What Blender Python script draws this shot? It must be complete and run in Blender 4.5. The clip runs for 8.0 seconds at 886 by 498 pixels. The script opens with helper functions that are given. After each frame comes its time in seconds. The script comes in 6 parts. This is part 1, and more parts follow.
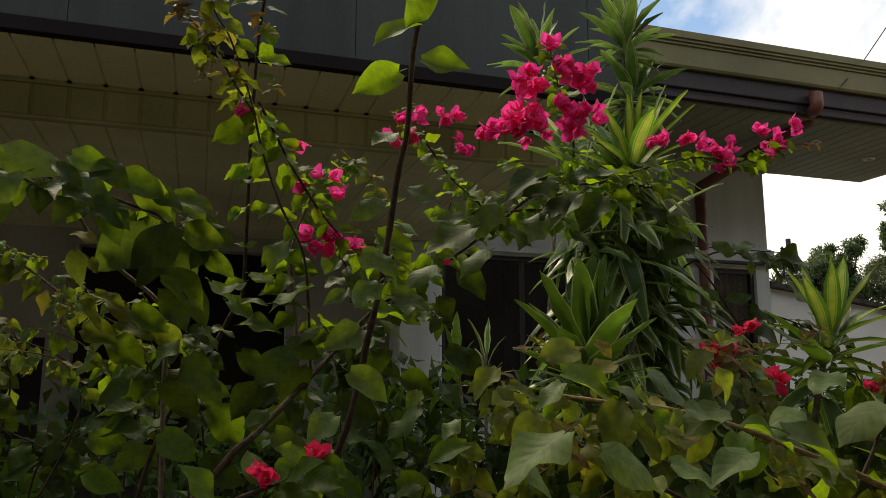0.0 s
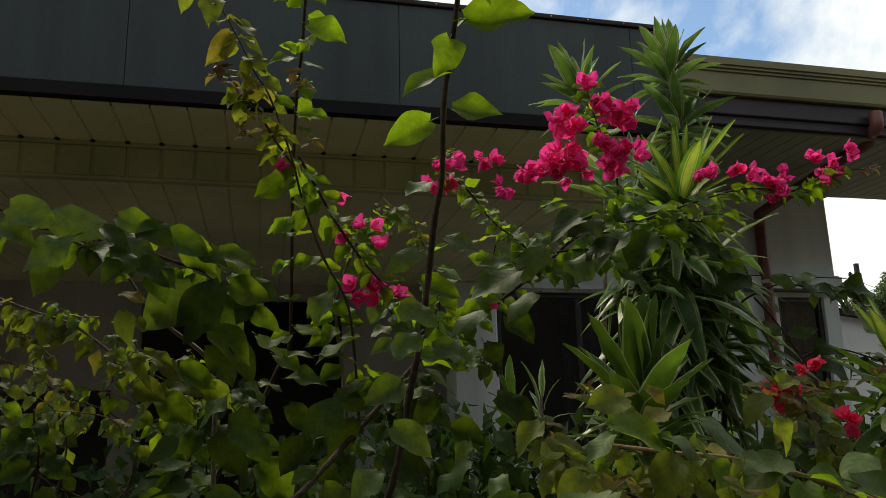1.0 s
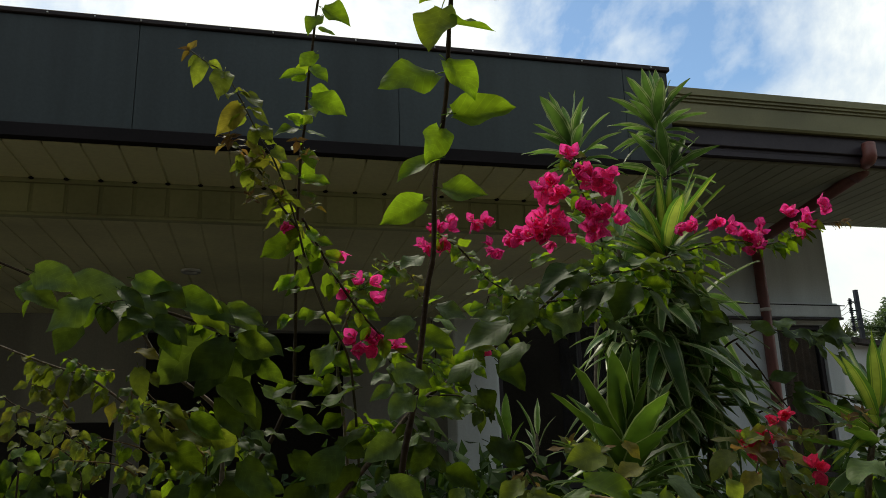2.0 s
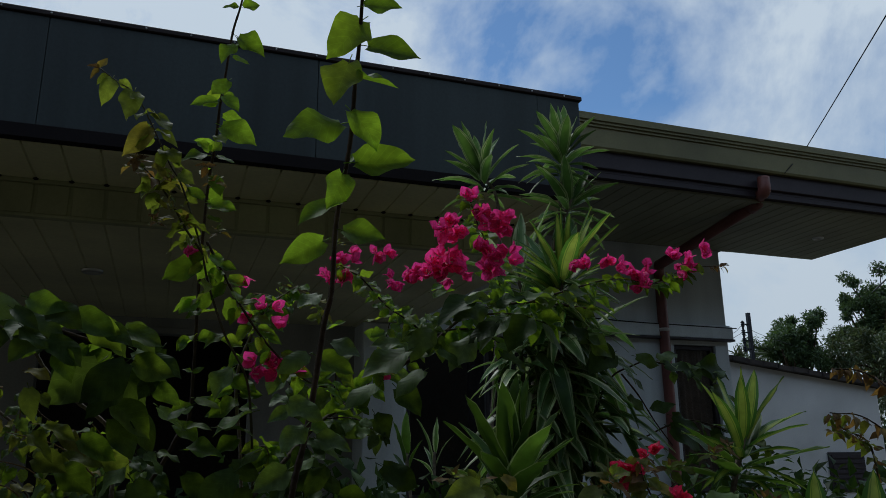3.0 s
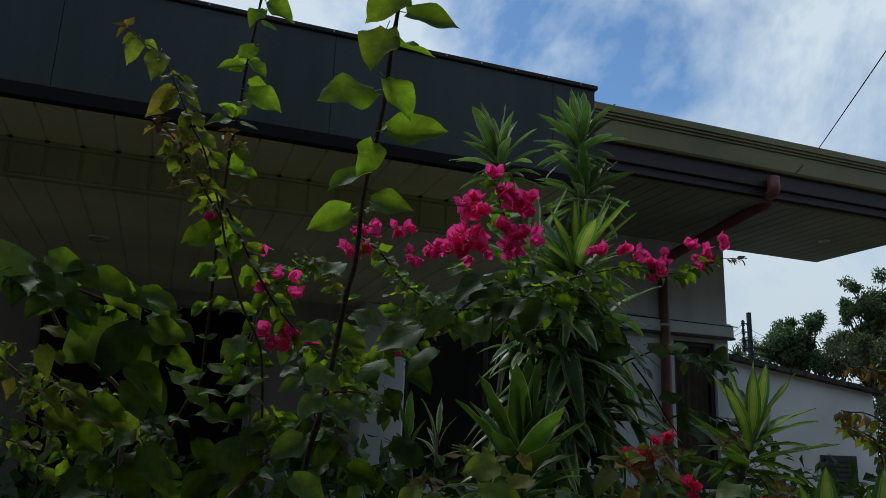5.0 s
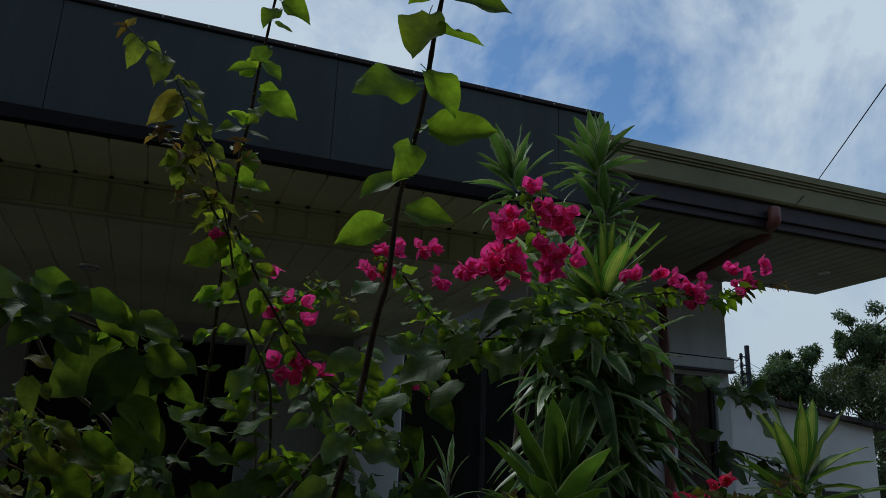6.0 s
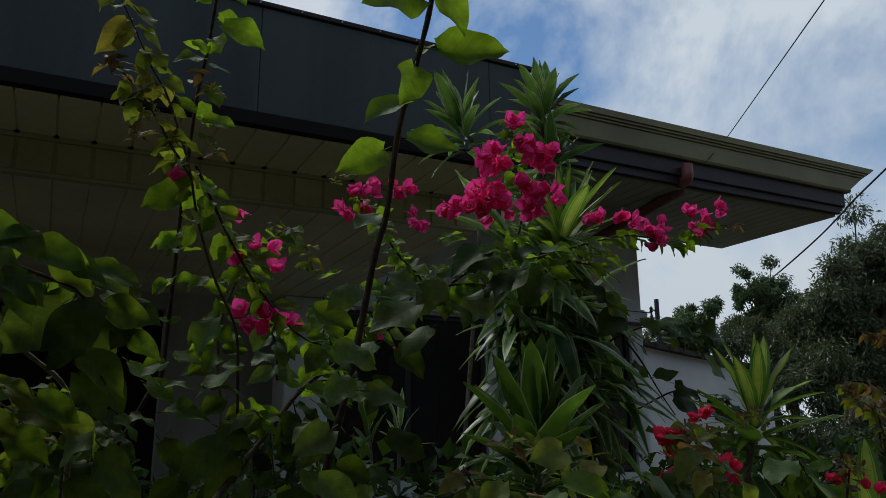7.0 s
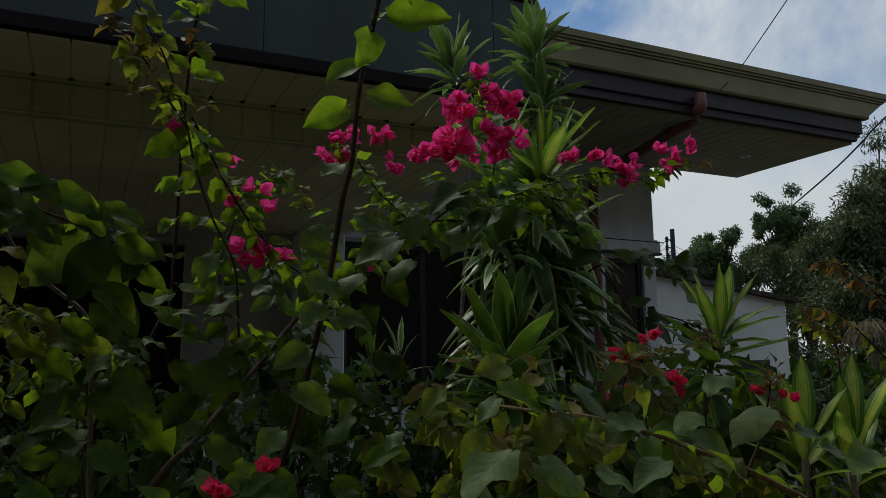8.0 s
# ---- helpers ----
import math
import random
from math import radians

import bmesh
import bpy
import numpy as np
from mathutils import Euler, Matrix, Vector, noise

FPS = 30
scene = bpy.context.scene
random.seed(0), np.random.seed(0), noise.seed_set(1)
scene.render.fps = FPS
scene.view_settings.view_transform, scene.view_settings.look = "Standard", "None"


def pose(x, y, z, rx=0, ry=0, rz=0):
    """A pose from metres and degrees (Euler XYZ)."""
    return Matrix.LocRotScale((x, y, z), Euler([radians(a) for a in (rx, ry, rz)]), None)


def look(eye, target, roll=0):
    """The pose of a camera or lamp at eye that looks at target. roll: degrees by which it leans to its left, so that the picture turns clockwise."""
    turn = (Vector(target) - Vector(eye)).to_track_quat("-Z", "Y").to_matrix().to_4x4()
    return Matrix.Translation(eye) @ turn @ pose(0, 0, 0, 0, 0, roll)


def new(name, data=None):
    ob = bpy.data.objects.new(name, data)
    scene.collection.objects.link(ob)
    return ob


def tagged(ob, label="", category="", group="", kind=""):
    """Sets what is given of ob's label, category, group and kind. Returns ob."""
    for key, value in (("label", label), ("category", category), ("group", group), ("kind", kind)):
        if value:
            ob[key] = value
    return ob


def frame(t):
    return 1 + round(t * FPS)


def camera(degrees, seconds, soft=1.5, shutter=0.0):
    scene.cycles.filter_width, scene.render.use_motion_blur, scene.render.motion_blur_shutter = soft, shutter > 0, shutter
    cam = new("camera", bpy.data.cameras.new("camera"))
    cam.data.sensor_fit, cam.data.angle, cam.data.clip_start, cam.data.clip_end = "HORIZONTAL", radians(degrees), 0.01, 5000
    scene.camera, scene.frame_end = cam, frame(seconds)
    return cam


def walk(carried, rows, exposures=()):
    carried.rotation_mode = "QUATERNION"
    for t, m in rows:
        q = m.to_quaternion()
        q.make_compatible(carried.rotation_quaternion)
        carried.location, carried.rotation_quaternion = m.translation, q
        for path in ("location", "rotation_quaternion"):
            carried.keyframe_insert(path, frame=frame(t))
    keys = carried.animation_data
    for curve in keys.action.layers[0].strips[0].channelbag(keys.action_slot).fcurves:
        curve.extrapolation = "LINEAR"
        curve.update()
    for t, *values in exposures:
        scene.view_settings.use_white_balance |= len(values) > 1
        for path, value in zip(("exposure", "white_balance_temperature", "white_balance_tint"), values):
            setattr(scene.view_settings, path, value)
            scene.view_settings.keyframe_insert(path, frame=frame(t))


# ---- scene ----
cam = camera(60.4, 8.0, 0.7)
PATH = [
    (0, (0.102, 0.091, 1.8), (0.7, 1.969, 2.14), 0.1),
    (0.5, (0.094, 0.056, 1.817), (0.654, 1.931, 2.228), -1.0),
    (1, (0.125, 0.1, 1.814), (0.58, 1.997, 2.257), -1.4),
    (1.2, (0.14, 0.087, 1.84), (0.568, 1.988, 2.292), -1.2),
    (2.3, (0.109, -0.027, 1.854), (0.591, 1.842, 2.375), -2.1),
    (2.5, (0.108, -0.045, 1.864), (0.645, 1.809, 2.389), -1.8),
    (3, (0.125, -0.063, 1.88), (0.783, 1.753, 2.398), -0.6),
    (3.5, (0.154, 0.017, 1.828), (0.833, 1.856, 2.227), 0.2),
    (4, (0.156, 0.013, 1.819), (0.83, 1.864, 2.166), 0.8),
    (4.5, (0.128, -0.023, 1.864), (0.799, 1.816, 2.273), 1.5),
    (5, (0.099, -0.039, 1.867), (0.756, 1.788, 2.349), 2.2),
    (5.2, (0.087, -0.018, 1.863), (0.736, 1.804, 2.37), 2.7),
    (6.3, (0.081, 0.146, 1.881), (0.777, 1.933, 2.45), 1.6),
    (6.5, (0.053, 0.173, 1.863), (0.801, 1.944, 2.415), 0.8),
    (7, (0.011, 0.188, 1.854), (0.898, 1.917, 2.328), -0.5),
    (7.5, (0.038, 0.139, 1.843), (0.966, 1.866, 2.236), -0.9),
    (8, (0.025, 0.042, 1.838), (0.877, 1.827, 2.137), -0.8),
]
walk(cam, [(t, look(eye, target, roll)) for t, eye, target, roll in PATH], exposures=[(0.0, 0.47, 7650, 7), (0.5, 0.20, 6600, 0), (1.1, 0.34, 7200, 3), (2.4, -0.03, 6250, 0), (3.0, -0.66, 5500, 2), (3.5, -0.48, 5900, 2), (4.0, -0.06, 6850, 5), (4.5, -0.16, 6650, 6), (5.0, -0.43, 5600, 0), (6.4, -0.70, 5450, 0), (7.0, -0.60, 5800, 3), (7.5, -0.66, 5700, 0), (8.0, -0.60, 6150, 4)])

# ---- light ----
SUN_EL, SUN_AZ = 56.0, -8.0
world = bpy.data.worlds.new("sky")
scene.world = world
world.use_nodes = True
wn, wl = world.node_tree.nodes, world.node_tree.links
wn.clear()
w_out = wn.new("ShaderNodeOutputWorld")
w_bg = wn.new("ShaderNodeBackground")
w_bg.inputs["Strength"].default_value = 0.13
w_sky = wn.new("ShaderNodeTexSky")
w_sky.sky_type = "NISHITA"
w_sky.sun_disc = False
w_sky.sun_elevation = radians(SUN_EL)
w_sky.sun_rotation = radians(SUN_AZ)
w_sky.air_density, w_sky.dust_density, w_sky.ozone_density = 1.0, 0.2, 3.0
w_co = wn.new("ShaderNodeTexCoord")
w_sep = wn.new("ShaderNodeSeparateXYZ")
wl.new(w_co.outputs["Generated"], w_sep.inputs[0])
w_h = wn.new("ShaderNodeMath")
w_h.operation = "MAXIMUM"
wl.new(w_sep.outputs["Z"], w_h.inputs[0])
w_h.inputs[1].default_value = 0.0
w_h2 = wn.new("ShaderNodeMath")
w_h2.operation = "ADD"
wl.new(w_h.outputs[0], w_h2.inputs[0])
w_h2.inputs[1].default_value = 0.22
w_div = wn.new("ShaderNodeVectorMath")
w_div.operation = "DIVIDE"
w_comb = wn.new("ShaderNodeCombineXYZ")
for k in range(3):
    wl.new(w_h2.outputs[0], w_comb.inputs[k])
wl.new(w_co.outputs["Generated"], w_div.inputs[0])
wl.new(w_comb.outputs[0], w_div.inputs[1])
w_n1 = wn.new("ShaderNodeTexNoise")
w_n1.inputs["Scale"].default_value = 3.4
w_n1.inputs["Detail"].default_value = 9.0
w_n1.inputs["Roughness"].default_value = 0.6
w_n1.inputs["Distortion"].default_value = 0.35
w_map = wn.new("ShaderNodeMapping")
w_map.inputs["Location"].default_value = (1.2, 2.4, 0.9)
w_map.inputs["Rotation"].default_value = (0.0, 0.0, radians(18))
wl.new(w_co.outputs["Generated"], w_map.inputs[0])
wl.new(w_map.outputs[0], w_n1.inputs["Vector"])
w_n2 = wn.new("ShaderNodeTexNoise")
w_n2.inputs["Scale"].default_value = 13.0
w_n2.inputs["Detail"].default_value = 6.0
wl.new(w_map.outputs[0], w_n2.inputs["Vector"])
w_add = wn.new("ShaderNodeMath")
w_add.operation = "MULTIPLY_ADD"
wl.new(w_n2.outputs["Fac"], w_add.inputs[0])
w_add.inputs[1].default_value = 0.3
wl.new(w_n1.outputs["Fac"], w_add.inputs[2])
w_ramp = wn.new("ShaderNodeValToRGB")
w_ramp.color_ramp.elements[0].position = 0.51
w_ramp.color_ramp.elements[1].position = 0.76
wl.new(w_add.outputs[0], w_ramp.inputs[0])
w_mix = wn.new("ShaderNodeMix")
w_mix.data_type = "RGBA"
wl.new(w_ramp.outputs[0], w_mix.inputs[0])
wl.new(w_sky.outputs[0], w_mix.inputs[6])
w_mix.inputs[7].default_value = (7.3, 7.3, 7.5, 1)
w_low = wn.new("ShaderNodeMapRange")
w_low.inputs[1].default_value, w_low.inputs[2].default_value = 0.10, 0.42
w_low.inputs[3].default_value, w_low.inputs[4].default_value = 0.85, 0.0
wl.new(w_sep.outputs["Z"], w_low.inputs[0])
w_mix2 = wn.new("ShaderNodeMix")
w_mix2.data_type = "RGBA"
wl.new(w_low.outputs[0], w_mix2.inputs[0])
wl.new(w_mix.outputs[2], w_mix2.inputs[6])
w_mix2.inputs[7].default_value = (6.6, 6.6, 6.7, 1)
wl.new(w_mix2.outputs[2], w_bg.inputs["Color"])
wl.new(w_bg.outputs[0], w_out.inputs[0])

sun = new("sun", bpy.data.lights.new("sun", "SUN"))
sun.data.energy, sun.data.angle, sun.data.color = 1.9, radians(18), (1.0, 0.92, 0.78)
sun.matrix_world = look((0, 0, 0), (-math.sin(radians(SUN_AZ)) * math.cos(radians(SUN_EL)), -math.cos(radians(SUN_AZ)) * math.cos(radians(SUN_EL)), -math.sin(radians(SUN_EL))))


# ---- materials ----
def material(name, colour, rough=0.6, metal=0.0, spec=0.4, grain=30.0, amount=0.25, wear=2.5, wear_amount=0.3, bump=0.15, vary=0.0, streak=False):
    """A painted or mineral surface: base colour with fine grain, broad stains and a little relief."""
    m = bpy.data.materials.new(name)
    m.use_nodes = True
    n, l = m.node_tree.nodes, m.node_tree.links
    b = n["Principled BSDF"]
    b.inputs["Roughness"].default_value, b.inputs["Metallic"].default_value = rough, metal
    b.inputs["Specular IOR Level"].default_value = spec
    co = n.new("ShaderNodeTexCoord")
    fine, broad = n.new("ShaderNodeTexNoise"), n.new("ShaderNodeTexNoise")
    fine.inputs["Scale"].default_value, fine.inputs["Detail"].default_value = grain, 6
    broad.inputs["Scale"].default_value, broad.inputs["Detail"].default_value = wear, 5
    l.new(co.outputs["Object"], fine.inputs["Vector"])
    if streak:
        mp = n.new("ShaderNodeMapping")
        mp.inputs["Scale"].default_value = (3.0, 3.0, 0.25)
        l.new(co.outputs["Object"], mp.inputs[0])
        l.new(mp.outputs[0], broad.inputs["Vector"])
    else:
        l.new(co.outputs["Object"], broad.inputs["Vector"])
    def scaled(source, low, high):
        r = n.new("ShaderNodeMapRange")
        r.inputs[1].default_value, r.inputs[2].default_value = 0.3, 0.7
        r.inputs[3].default_value, r.inputs[4].default_value = low, high
        l.new(source, r.inputs[0])
        return r.outputs[0]
    mul = n.new("ShaderNodeMath")
    mul.operation = "MULTIPLY"
    l.new(scaled(fine.outputs["Fac"], 1 - amount, 1 + amount), mul.inputs[0])
    l.new(scaled(broad.outputs["Fac"], 1 - wear_amount, 1 + wear_amount), mul.inputs[1])
    last = mul.outputs[0]
    if vary:
        info = n.new("ShaderNodeObjectInfo")
        v = n.new("ShaderNodeMapRange")
        v.inputs[3].default_value, v.inputs[4].default_value = 1 - vary, 1 + vary
        l.new(info.outputs["Random"], v.inputs[0])
        again = n.new("ShaderNodeMath")
        again.operation = "MULTIPLY"
        l.new(last, again.inputs[0])
        l.new(v.outputs[0], again.inputs[1])
        last = again.outputs[0]
    tint = n.new("ShaderNodeVectorMath")
    tint.operation = "SCALE"
    tint.inputs[0].default_value = colour
    l.new(last, tint.inputs["Scale"])
    l.new(tint.outputs[0], b.inputs["Base Color"])
    if bump:
        bp = n.new("ShaderNodeBump")
        bp.inputs["Strength"].default_value, bp.inputs["Distance"].default_value = bump, 0.01
        l.new(fine.outputs["Fac"], bp.inputs["Height"])
        l.new(bp.outputs[0], b.inputs["Normal"])
    return m


def foliage(name, colour, through_colour, share=0.35, rough=0.42, veins=True, vary=0.35, island=False, young=None, young_through=None, stripe=None, gloss=0.16):
    """A leaf blade: glossy skin over a body that lets light through, veins and blotches, each blade a little different."""
    m = bpy.data.materials.new(name)
    m.use_nodes = True
    n, l = m.node_tree.nodes, m.node_tree.links
    b, out = n["Principled BSDF"], n["Material Output"]
    b.inputs["Roughness"].default_value = rough
    b.inputs["Specular IOR Level"].default_value = gloss
    if island:
        rnd = n.new("ShaderNodeNewGeometry").outputs["Random Per Island"]
    else:
        rnd = n.new("ShaderNodeObjectInfo").outputs["Random"]
    uv = n.new("ShaderNodeUVMap")
    noise_node = n.new("ShaderNodeTexNoise")
    co = n.new("ShaderNodeTexCoord")
    l.new(co.outputs["Object"], noise_node.inputs["Vector"])
    noise_node.inputs["Scale"].default_value, noise_node.inputs["Detail"].default_value = 5.0, 5
    v = n.new("ShaderNodeMapRange")
    v.inputs[3].default_value, v.inputs[4].default_value = 1 - vary, 1 + vary
    l.new(rnd, v.inputs[0])
    nz = n.new("ShaderNodeMapRange")
    nz.inputs[1].default_value, nz.inputs[2].default_value, nz.inputs[3].default_value, nz.inputs[4].default_value = 0.3, 0.7, 0.75, 1.25
    l.new(noise_node.outputs["Fac"], nz.inputs[0])
    mul = n.new("ShaderNodeMath")
    mul.operation = "MULTIPLY"
    l.new(v.outputs[0], mul.inputs[0])
    l.new(nz.outputs[0], mul.inputs[1])

    if veins:
        sep2 = n.new("ShaderNodeSeparateXYZ")
        l.new(uv.outputs[0], sep2.inputs[0])
        off = n.new("ShaderNodeMath")
        off.operation = "SUBTRACT"
        l.new(sep2.outputs[0], off.inputs[0])
        off.inputs[1].default_value = 0.5
        side = n.new("ShaderNodeMath")
        side.operation = "ABSOLUTE"
        l.new(off.outputs[0], side.inputs[0])
        slant = n.new("ShaderNodeMath")
        slant.operation = "MULTIPLY_ADD"
        l.new(side.outputs[0], slant.inputs[0])
        slant.inputs[1].default_value = -0.55
        l.new(sep2.outputs[1], slant.inputs[2])
        rib = n.new("ShaderNodeMath")
        rib.operation = "PINGPONG"
        l.new(slant.outputs[0], rib.inputs[0])
        rib.inputs[1].default_value = 0.075
        low = n.new("ShaderNodeMath")
        low.operation = "MINIMUM"
        l.new(rib.outputs[0], low.inputs[0])
        l.new(side.outputs[0], low.inputs[1])
        bp = n.new("ShaderNodeBump")
        bp.inputs["Strength"].default_value, bp.inputs["Distance"].default_value = 0.07, 0.07
        l.new(low.outputs[0], bp.inputs["Height"])
        l.new(bp.outputs[0], b.inputs["Normal"])
        pale = n.new("ShaderNodeMapRange")
        pale.inputs[1].default_value, pale.inputs[2].default_value, pale.inputs[3].default_value, pale.inputs[4].default_value = 0.0, 0.012, 1.22, 1.0
        l.new(low.outputs[0], pale.inputs[0])
        both = n.new("ShaderNodeMath")
        both.operation = "MULTIPLY"
        l.new(mul.outputs[0], both.inputs[0])
        l.new(pale.outputs[0], both.inputs[1])
        mul = both

    def shade(c, fresh):
        base = n.new("ShaderNodeMix")
        base.data_type = "RGBA"
        base.inputs[6].default_value = (*c, 1)
        base.inputs[7].default_value = (*(fresh or c), 1)
        r = n.new("ShaderNodeMapRange")
        r.inputs[1].default_value, r.inputs[2].default_value = 0.7, 1.0
        frac = n.new("ShaderNodeMath")
        frac.operation = "FRACT"
        k = n.new("ShaderNodeMath")
        k.operation = "MULTIPLY"
        k.inputs[1].default_value = 7.31
        l.new(rnd, k.inputs[0])
        l.new(k.outputs[0], frac.inputs[0])
        l.new(frac.outputs[0], r.inputs[0])
        l.new(r.outputs[0], base.inputs[0])
        last = base.outputs[2]
        if stripe:
            sep = n.new("ShaderNodeSeparateXYZ")
            l.new(uv.outputs[0], sep.inputs[0])
            ramp = n.new("ShaderNodeValToRGB")
            ramp.color_ramp.interpolation = "EASE"
            e = ramp.color_ramp.elements
            e[0].position, e[1].position = stripe[0], stripe[1]
            e[0].color, e[1].color = (0, 0, 0, 1), (1, 1, 1, 1)
            away = n.new("ShaderNodeMath")
            away.operation = "SUBTRACT"
            l.new(sep.outputs[0], away.inputs[0])
            away.inputs[1].default_value = 0.5
            ab = n.new("ShaderNodeMath")
            ab.operation = "ABSOLUTE"
            l.new(away.outputs[0], ab.inputs[0])
            fine = n.new("ShaderNodeMath")
            fine.operation = "SINE"
            many = n.new("ShaderNodeMath")
            many.operation = "MULTIPLY_ADD"
            l.new(sep.outputs[0], many.inputs[0])
            many.inputs[1].default_value = 46.0
            l.new(noise_node.outputs["Fac"], many.inputs[2])
            l.new(many.outputs[0], fine.inputs[0])
            wob0 = n.new("ShaderNodeMath")
            wob0.operation = "MULTIPLY_ADD"
            l.new(fine.outputs[0], wob0.inputs[0])
            wob0.inputs[1].default_value = 0.075
            l.new(ab.outputs[0], wob0.inputs[2])
            wob = n.new("ShaderNodeMath")
            wob.operation = "MULTIPLY_ADD"
            l.new(noise_node.outputs["Fac"], wob.inputs[0])
            wob.inputs[1].default_value = 0.12
            l.new(wob0.outputs[0], wob.inputs[2])
            l.new(wob.outputs[0], ramp.inputs[0])
            st = n.new("ShaderNodeMix")
            st.data_type = "RGBA"
            l.new(ramp.outputs[0], st.inputs[0])
            l.new(last, st.inputs[6])
            st.inputs[7].default_value = (*stripe[2], 1)
            if stripe[3]:
                l.new(last, st.inputs[7])
                st.inputs[6].default_value = (*stripe[2], 1)
                for link in list(l):
                    if link.to_socket == st.inputs[6]:
                        l.remove(link)
            last = st.outputs[2]
        s = n.new("ShaderNodeVectorMath")
        s.operation = "SCALE"
        l.new(last, s.inputs[0])
        l.new(mul.outputs[0], s.inputs["Scale"])
        return s.outputs[0]
    l.new(shade(colour, young), b.inputs["Base Color"])
    tr = n.new("ShaderNodeBsdfTranslucent")
    l.new(shade(through_colour, young_through), tr.inputs["Color"])
    mix = n.new("ShaderNodeMixShader")
    mix.inputs[0].default_value = share
    l.new(b.outputs[0], mix.inputs[1])
    l.new(tr.outputs[0], mix.inputs[2])
    l.new(mix.outputs[0], out.inputs["Surface"])
    return m


M_PARAPET = material("dark_slate_metal", (0.050, 0.066, 0.068), 0.5, 0.0, 0.4, 60, 0.08, 1.3, 0.36, 0.05, 0.12, True)
M_CAP = material("dark_cap_metal", (0.04, 0.03, 0.03), 0.6, 0, 0.3, 60, 0.1, 3, 0.3, 0.05)
M_STRIP = material("black_strip", (0.012, 0.009, 0.010), 0.7, 0, 0.2, 60, 0.1, 3, 0.3, 0.05)
M_SOFFIT = material("cream_soffit", (0.74, 0.72, 0.46), 0.55, 0, 0.35, 40, 0.05, 1.4, 0.16, 0.03, 0.06)
M_BAND = material("olive_band", (0.46, 0.47, 0.27), 0.6, 0, 0.3, 40, 0.05, 2.0, 0.2, 0.03, 0.08)
M_OLIVE = material("olive_gutter", (0.175, 0.165, 0.072), 0.5, 0, 0.4, 50, 0.06, 1.6, 0.22, 0.03)
M_STEP = material("plum_fascia", (0.034, 0.027, 0.033), 0.55, 0, 0.35, 50, 0.1, 2, 0.25, 0.04)
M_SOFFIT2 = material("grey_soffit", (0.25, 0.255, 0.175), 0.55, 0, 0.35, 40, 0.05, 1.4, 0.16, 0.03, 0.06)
M_SHED = material("white_shed_paint", (0.66, 0.67, 0.66), 0.8, 0, 0.2, 55, 0.05, 0.9, 0.16, 0.08)
M_WALL = material("white_wall_paint", (0.62, 0.67, 0.67), 0.75, 0, 0.25, 55, 0.05, 1.3, 0.14, 0.08, 0, True)
# Grey paint lowered in tone, so it carries part of the porch's shade.
M_PORCH = material("porch_wall_paint_with_shade", (0.36, 0.365, 0.35), 0.75, 0, 0.25, 55, 0.06, 1.1, 0.2, 0.08, 0, True)
# Floor made dark so that less light bounces up to the inner soffit.
M_TILE = material("dark_floor_screed", (0.10, 0.095, 0.085), 0.6, 0, 0.3, 30, 0.1, 1.5, 0.3, 0.08)
# Near-black base: the dimness of the unlit rooms is put into the plaster.
M_ROOM = material("plaster_painted_dim", (0.06, 0.055, 0.05), 0.9, 0, 0.1, 20, 0.1, 1, 0.3, 0.05)
M_PIPE = material("red_brown_pipe", (0.17, 0.058, 0.045), 0.45, 0, 0.45, 50, 0.08, 4, 0.25, 0.03)
M_CLIP = material("pale_clip", (0.55, 0.5, 0.45), 0.5, 0, 0.4, 50, 0.08, 4, 0.2, 0.02)
M_FRAME = material("dark_window_frame", (0.03, 0.026, 0.03), 0.4, 0, 0.45, 60, 0.1, 3, 0.2, 0.02)
M_CURTAIN = material("brown_curtain", (0.22, 0.145, 0.10), 0.9, 0, 0.1, 40, 0.15, 4, 0.3, 0.1)
M_CURTAIN2 = material("dark_blue_curtain", (0.035, 0.035, 0.045), 0.9, 0, 0.1, 40, 0.15, 4, 0.3, 0.1)
M_LIGHT = material("lamp_metal", (0.6, 0.6, 0.58), 0.35, 0.6, 0.5, 80, 0.05, 3, 0.1, 0.02)
M_DARK = material("blackened_steel", (0.02, 0.022, 0.03), 0.5, 0.3, 0.4, 80, 0.1, 5, 0.3, 0.05)
M_CABLE = material("black_cable", (0.012, 0.012, 0.014), 0.6, 0, 0.3, 80, 0.1, 5, 0.2, 0.02)
M_TIN = material("rusted_tin_roof", (0.05, 0.042, 0.038), 0.7, 0.2, 0.3, 30, 0.3, 2, 0.5, 0.15)
M_SOIL = material("damp_soil_and_litter", (0.12, 0.10, 0.07), 0.95, 0, 0.1, 14, 0.4, 1.2, 0.5, 0.6)
M_BARK = material("brown_bark", (0.062, 0.043, 0.028), 0.85, 0, 0.2, 90, 0.35, 12, 0.4, 0.5)
M_GREYBARK = material("grey_bark", (0.19, 0.155, 0.12), 0.85, 0, 0.2, 90, 0.35, 12, 0.35, 0.5)
M_TWIG = material("tan_twig_bark", (0.23, 0.15, 0.07), 0.8, 0, 0.2, 90, 0.3, 12, 0.35, 0.4)
M_STEM = material("dark_green_stem", (0.07, 0.060, 0.030), 0.7, 0, 0.3, 90, 0.3, 12, 0.35, 0.3)
M_THATCH = material("dry_straw", (0.20, 0.165, 0.11), 0.95, 0, 0.1, 60, 0.3, 8, 0.4, 0.4, 0.2)

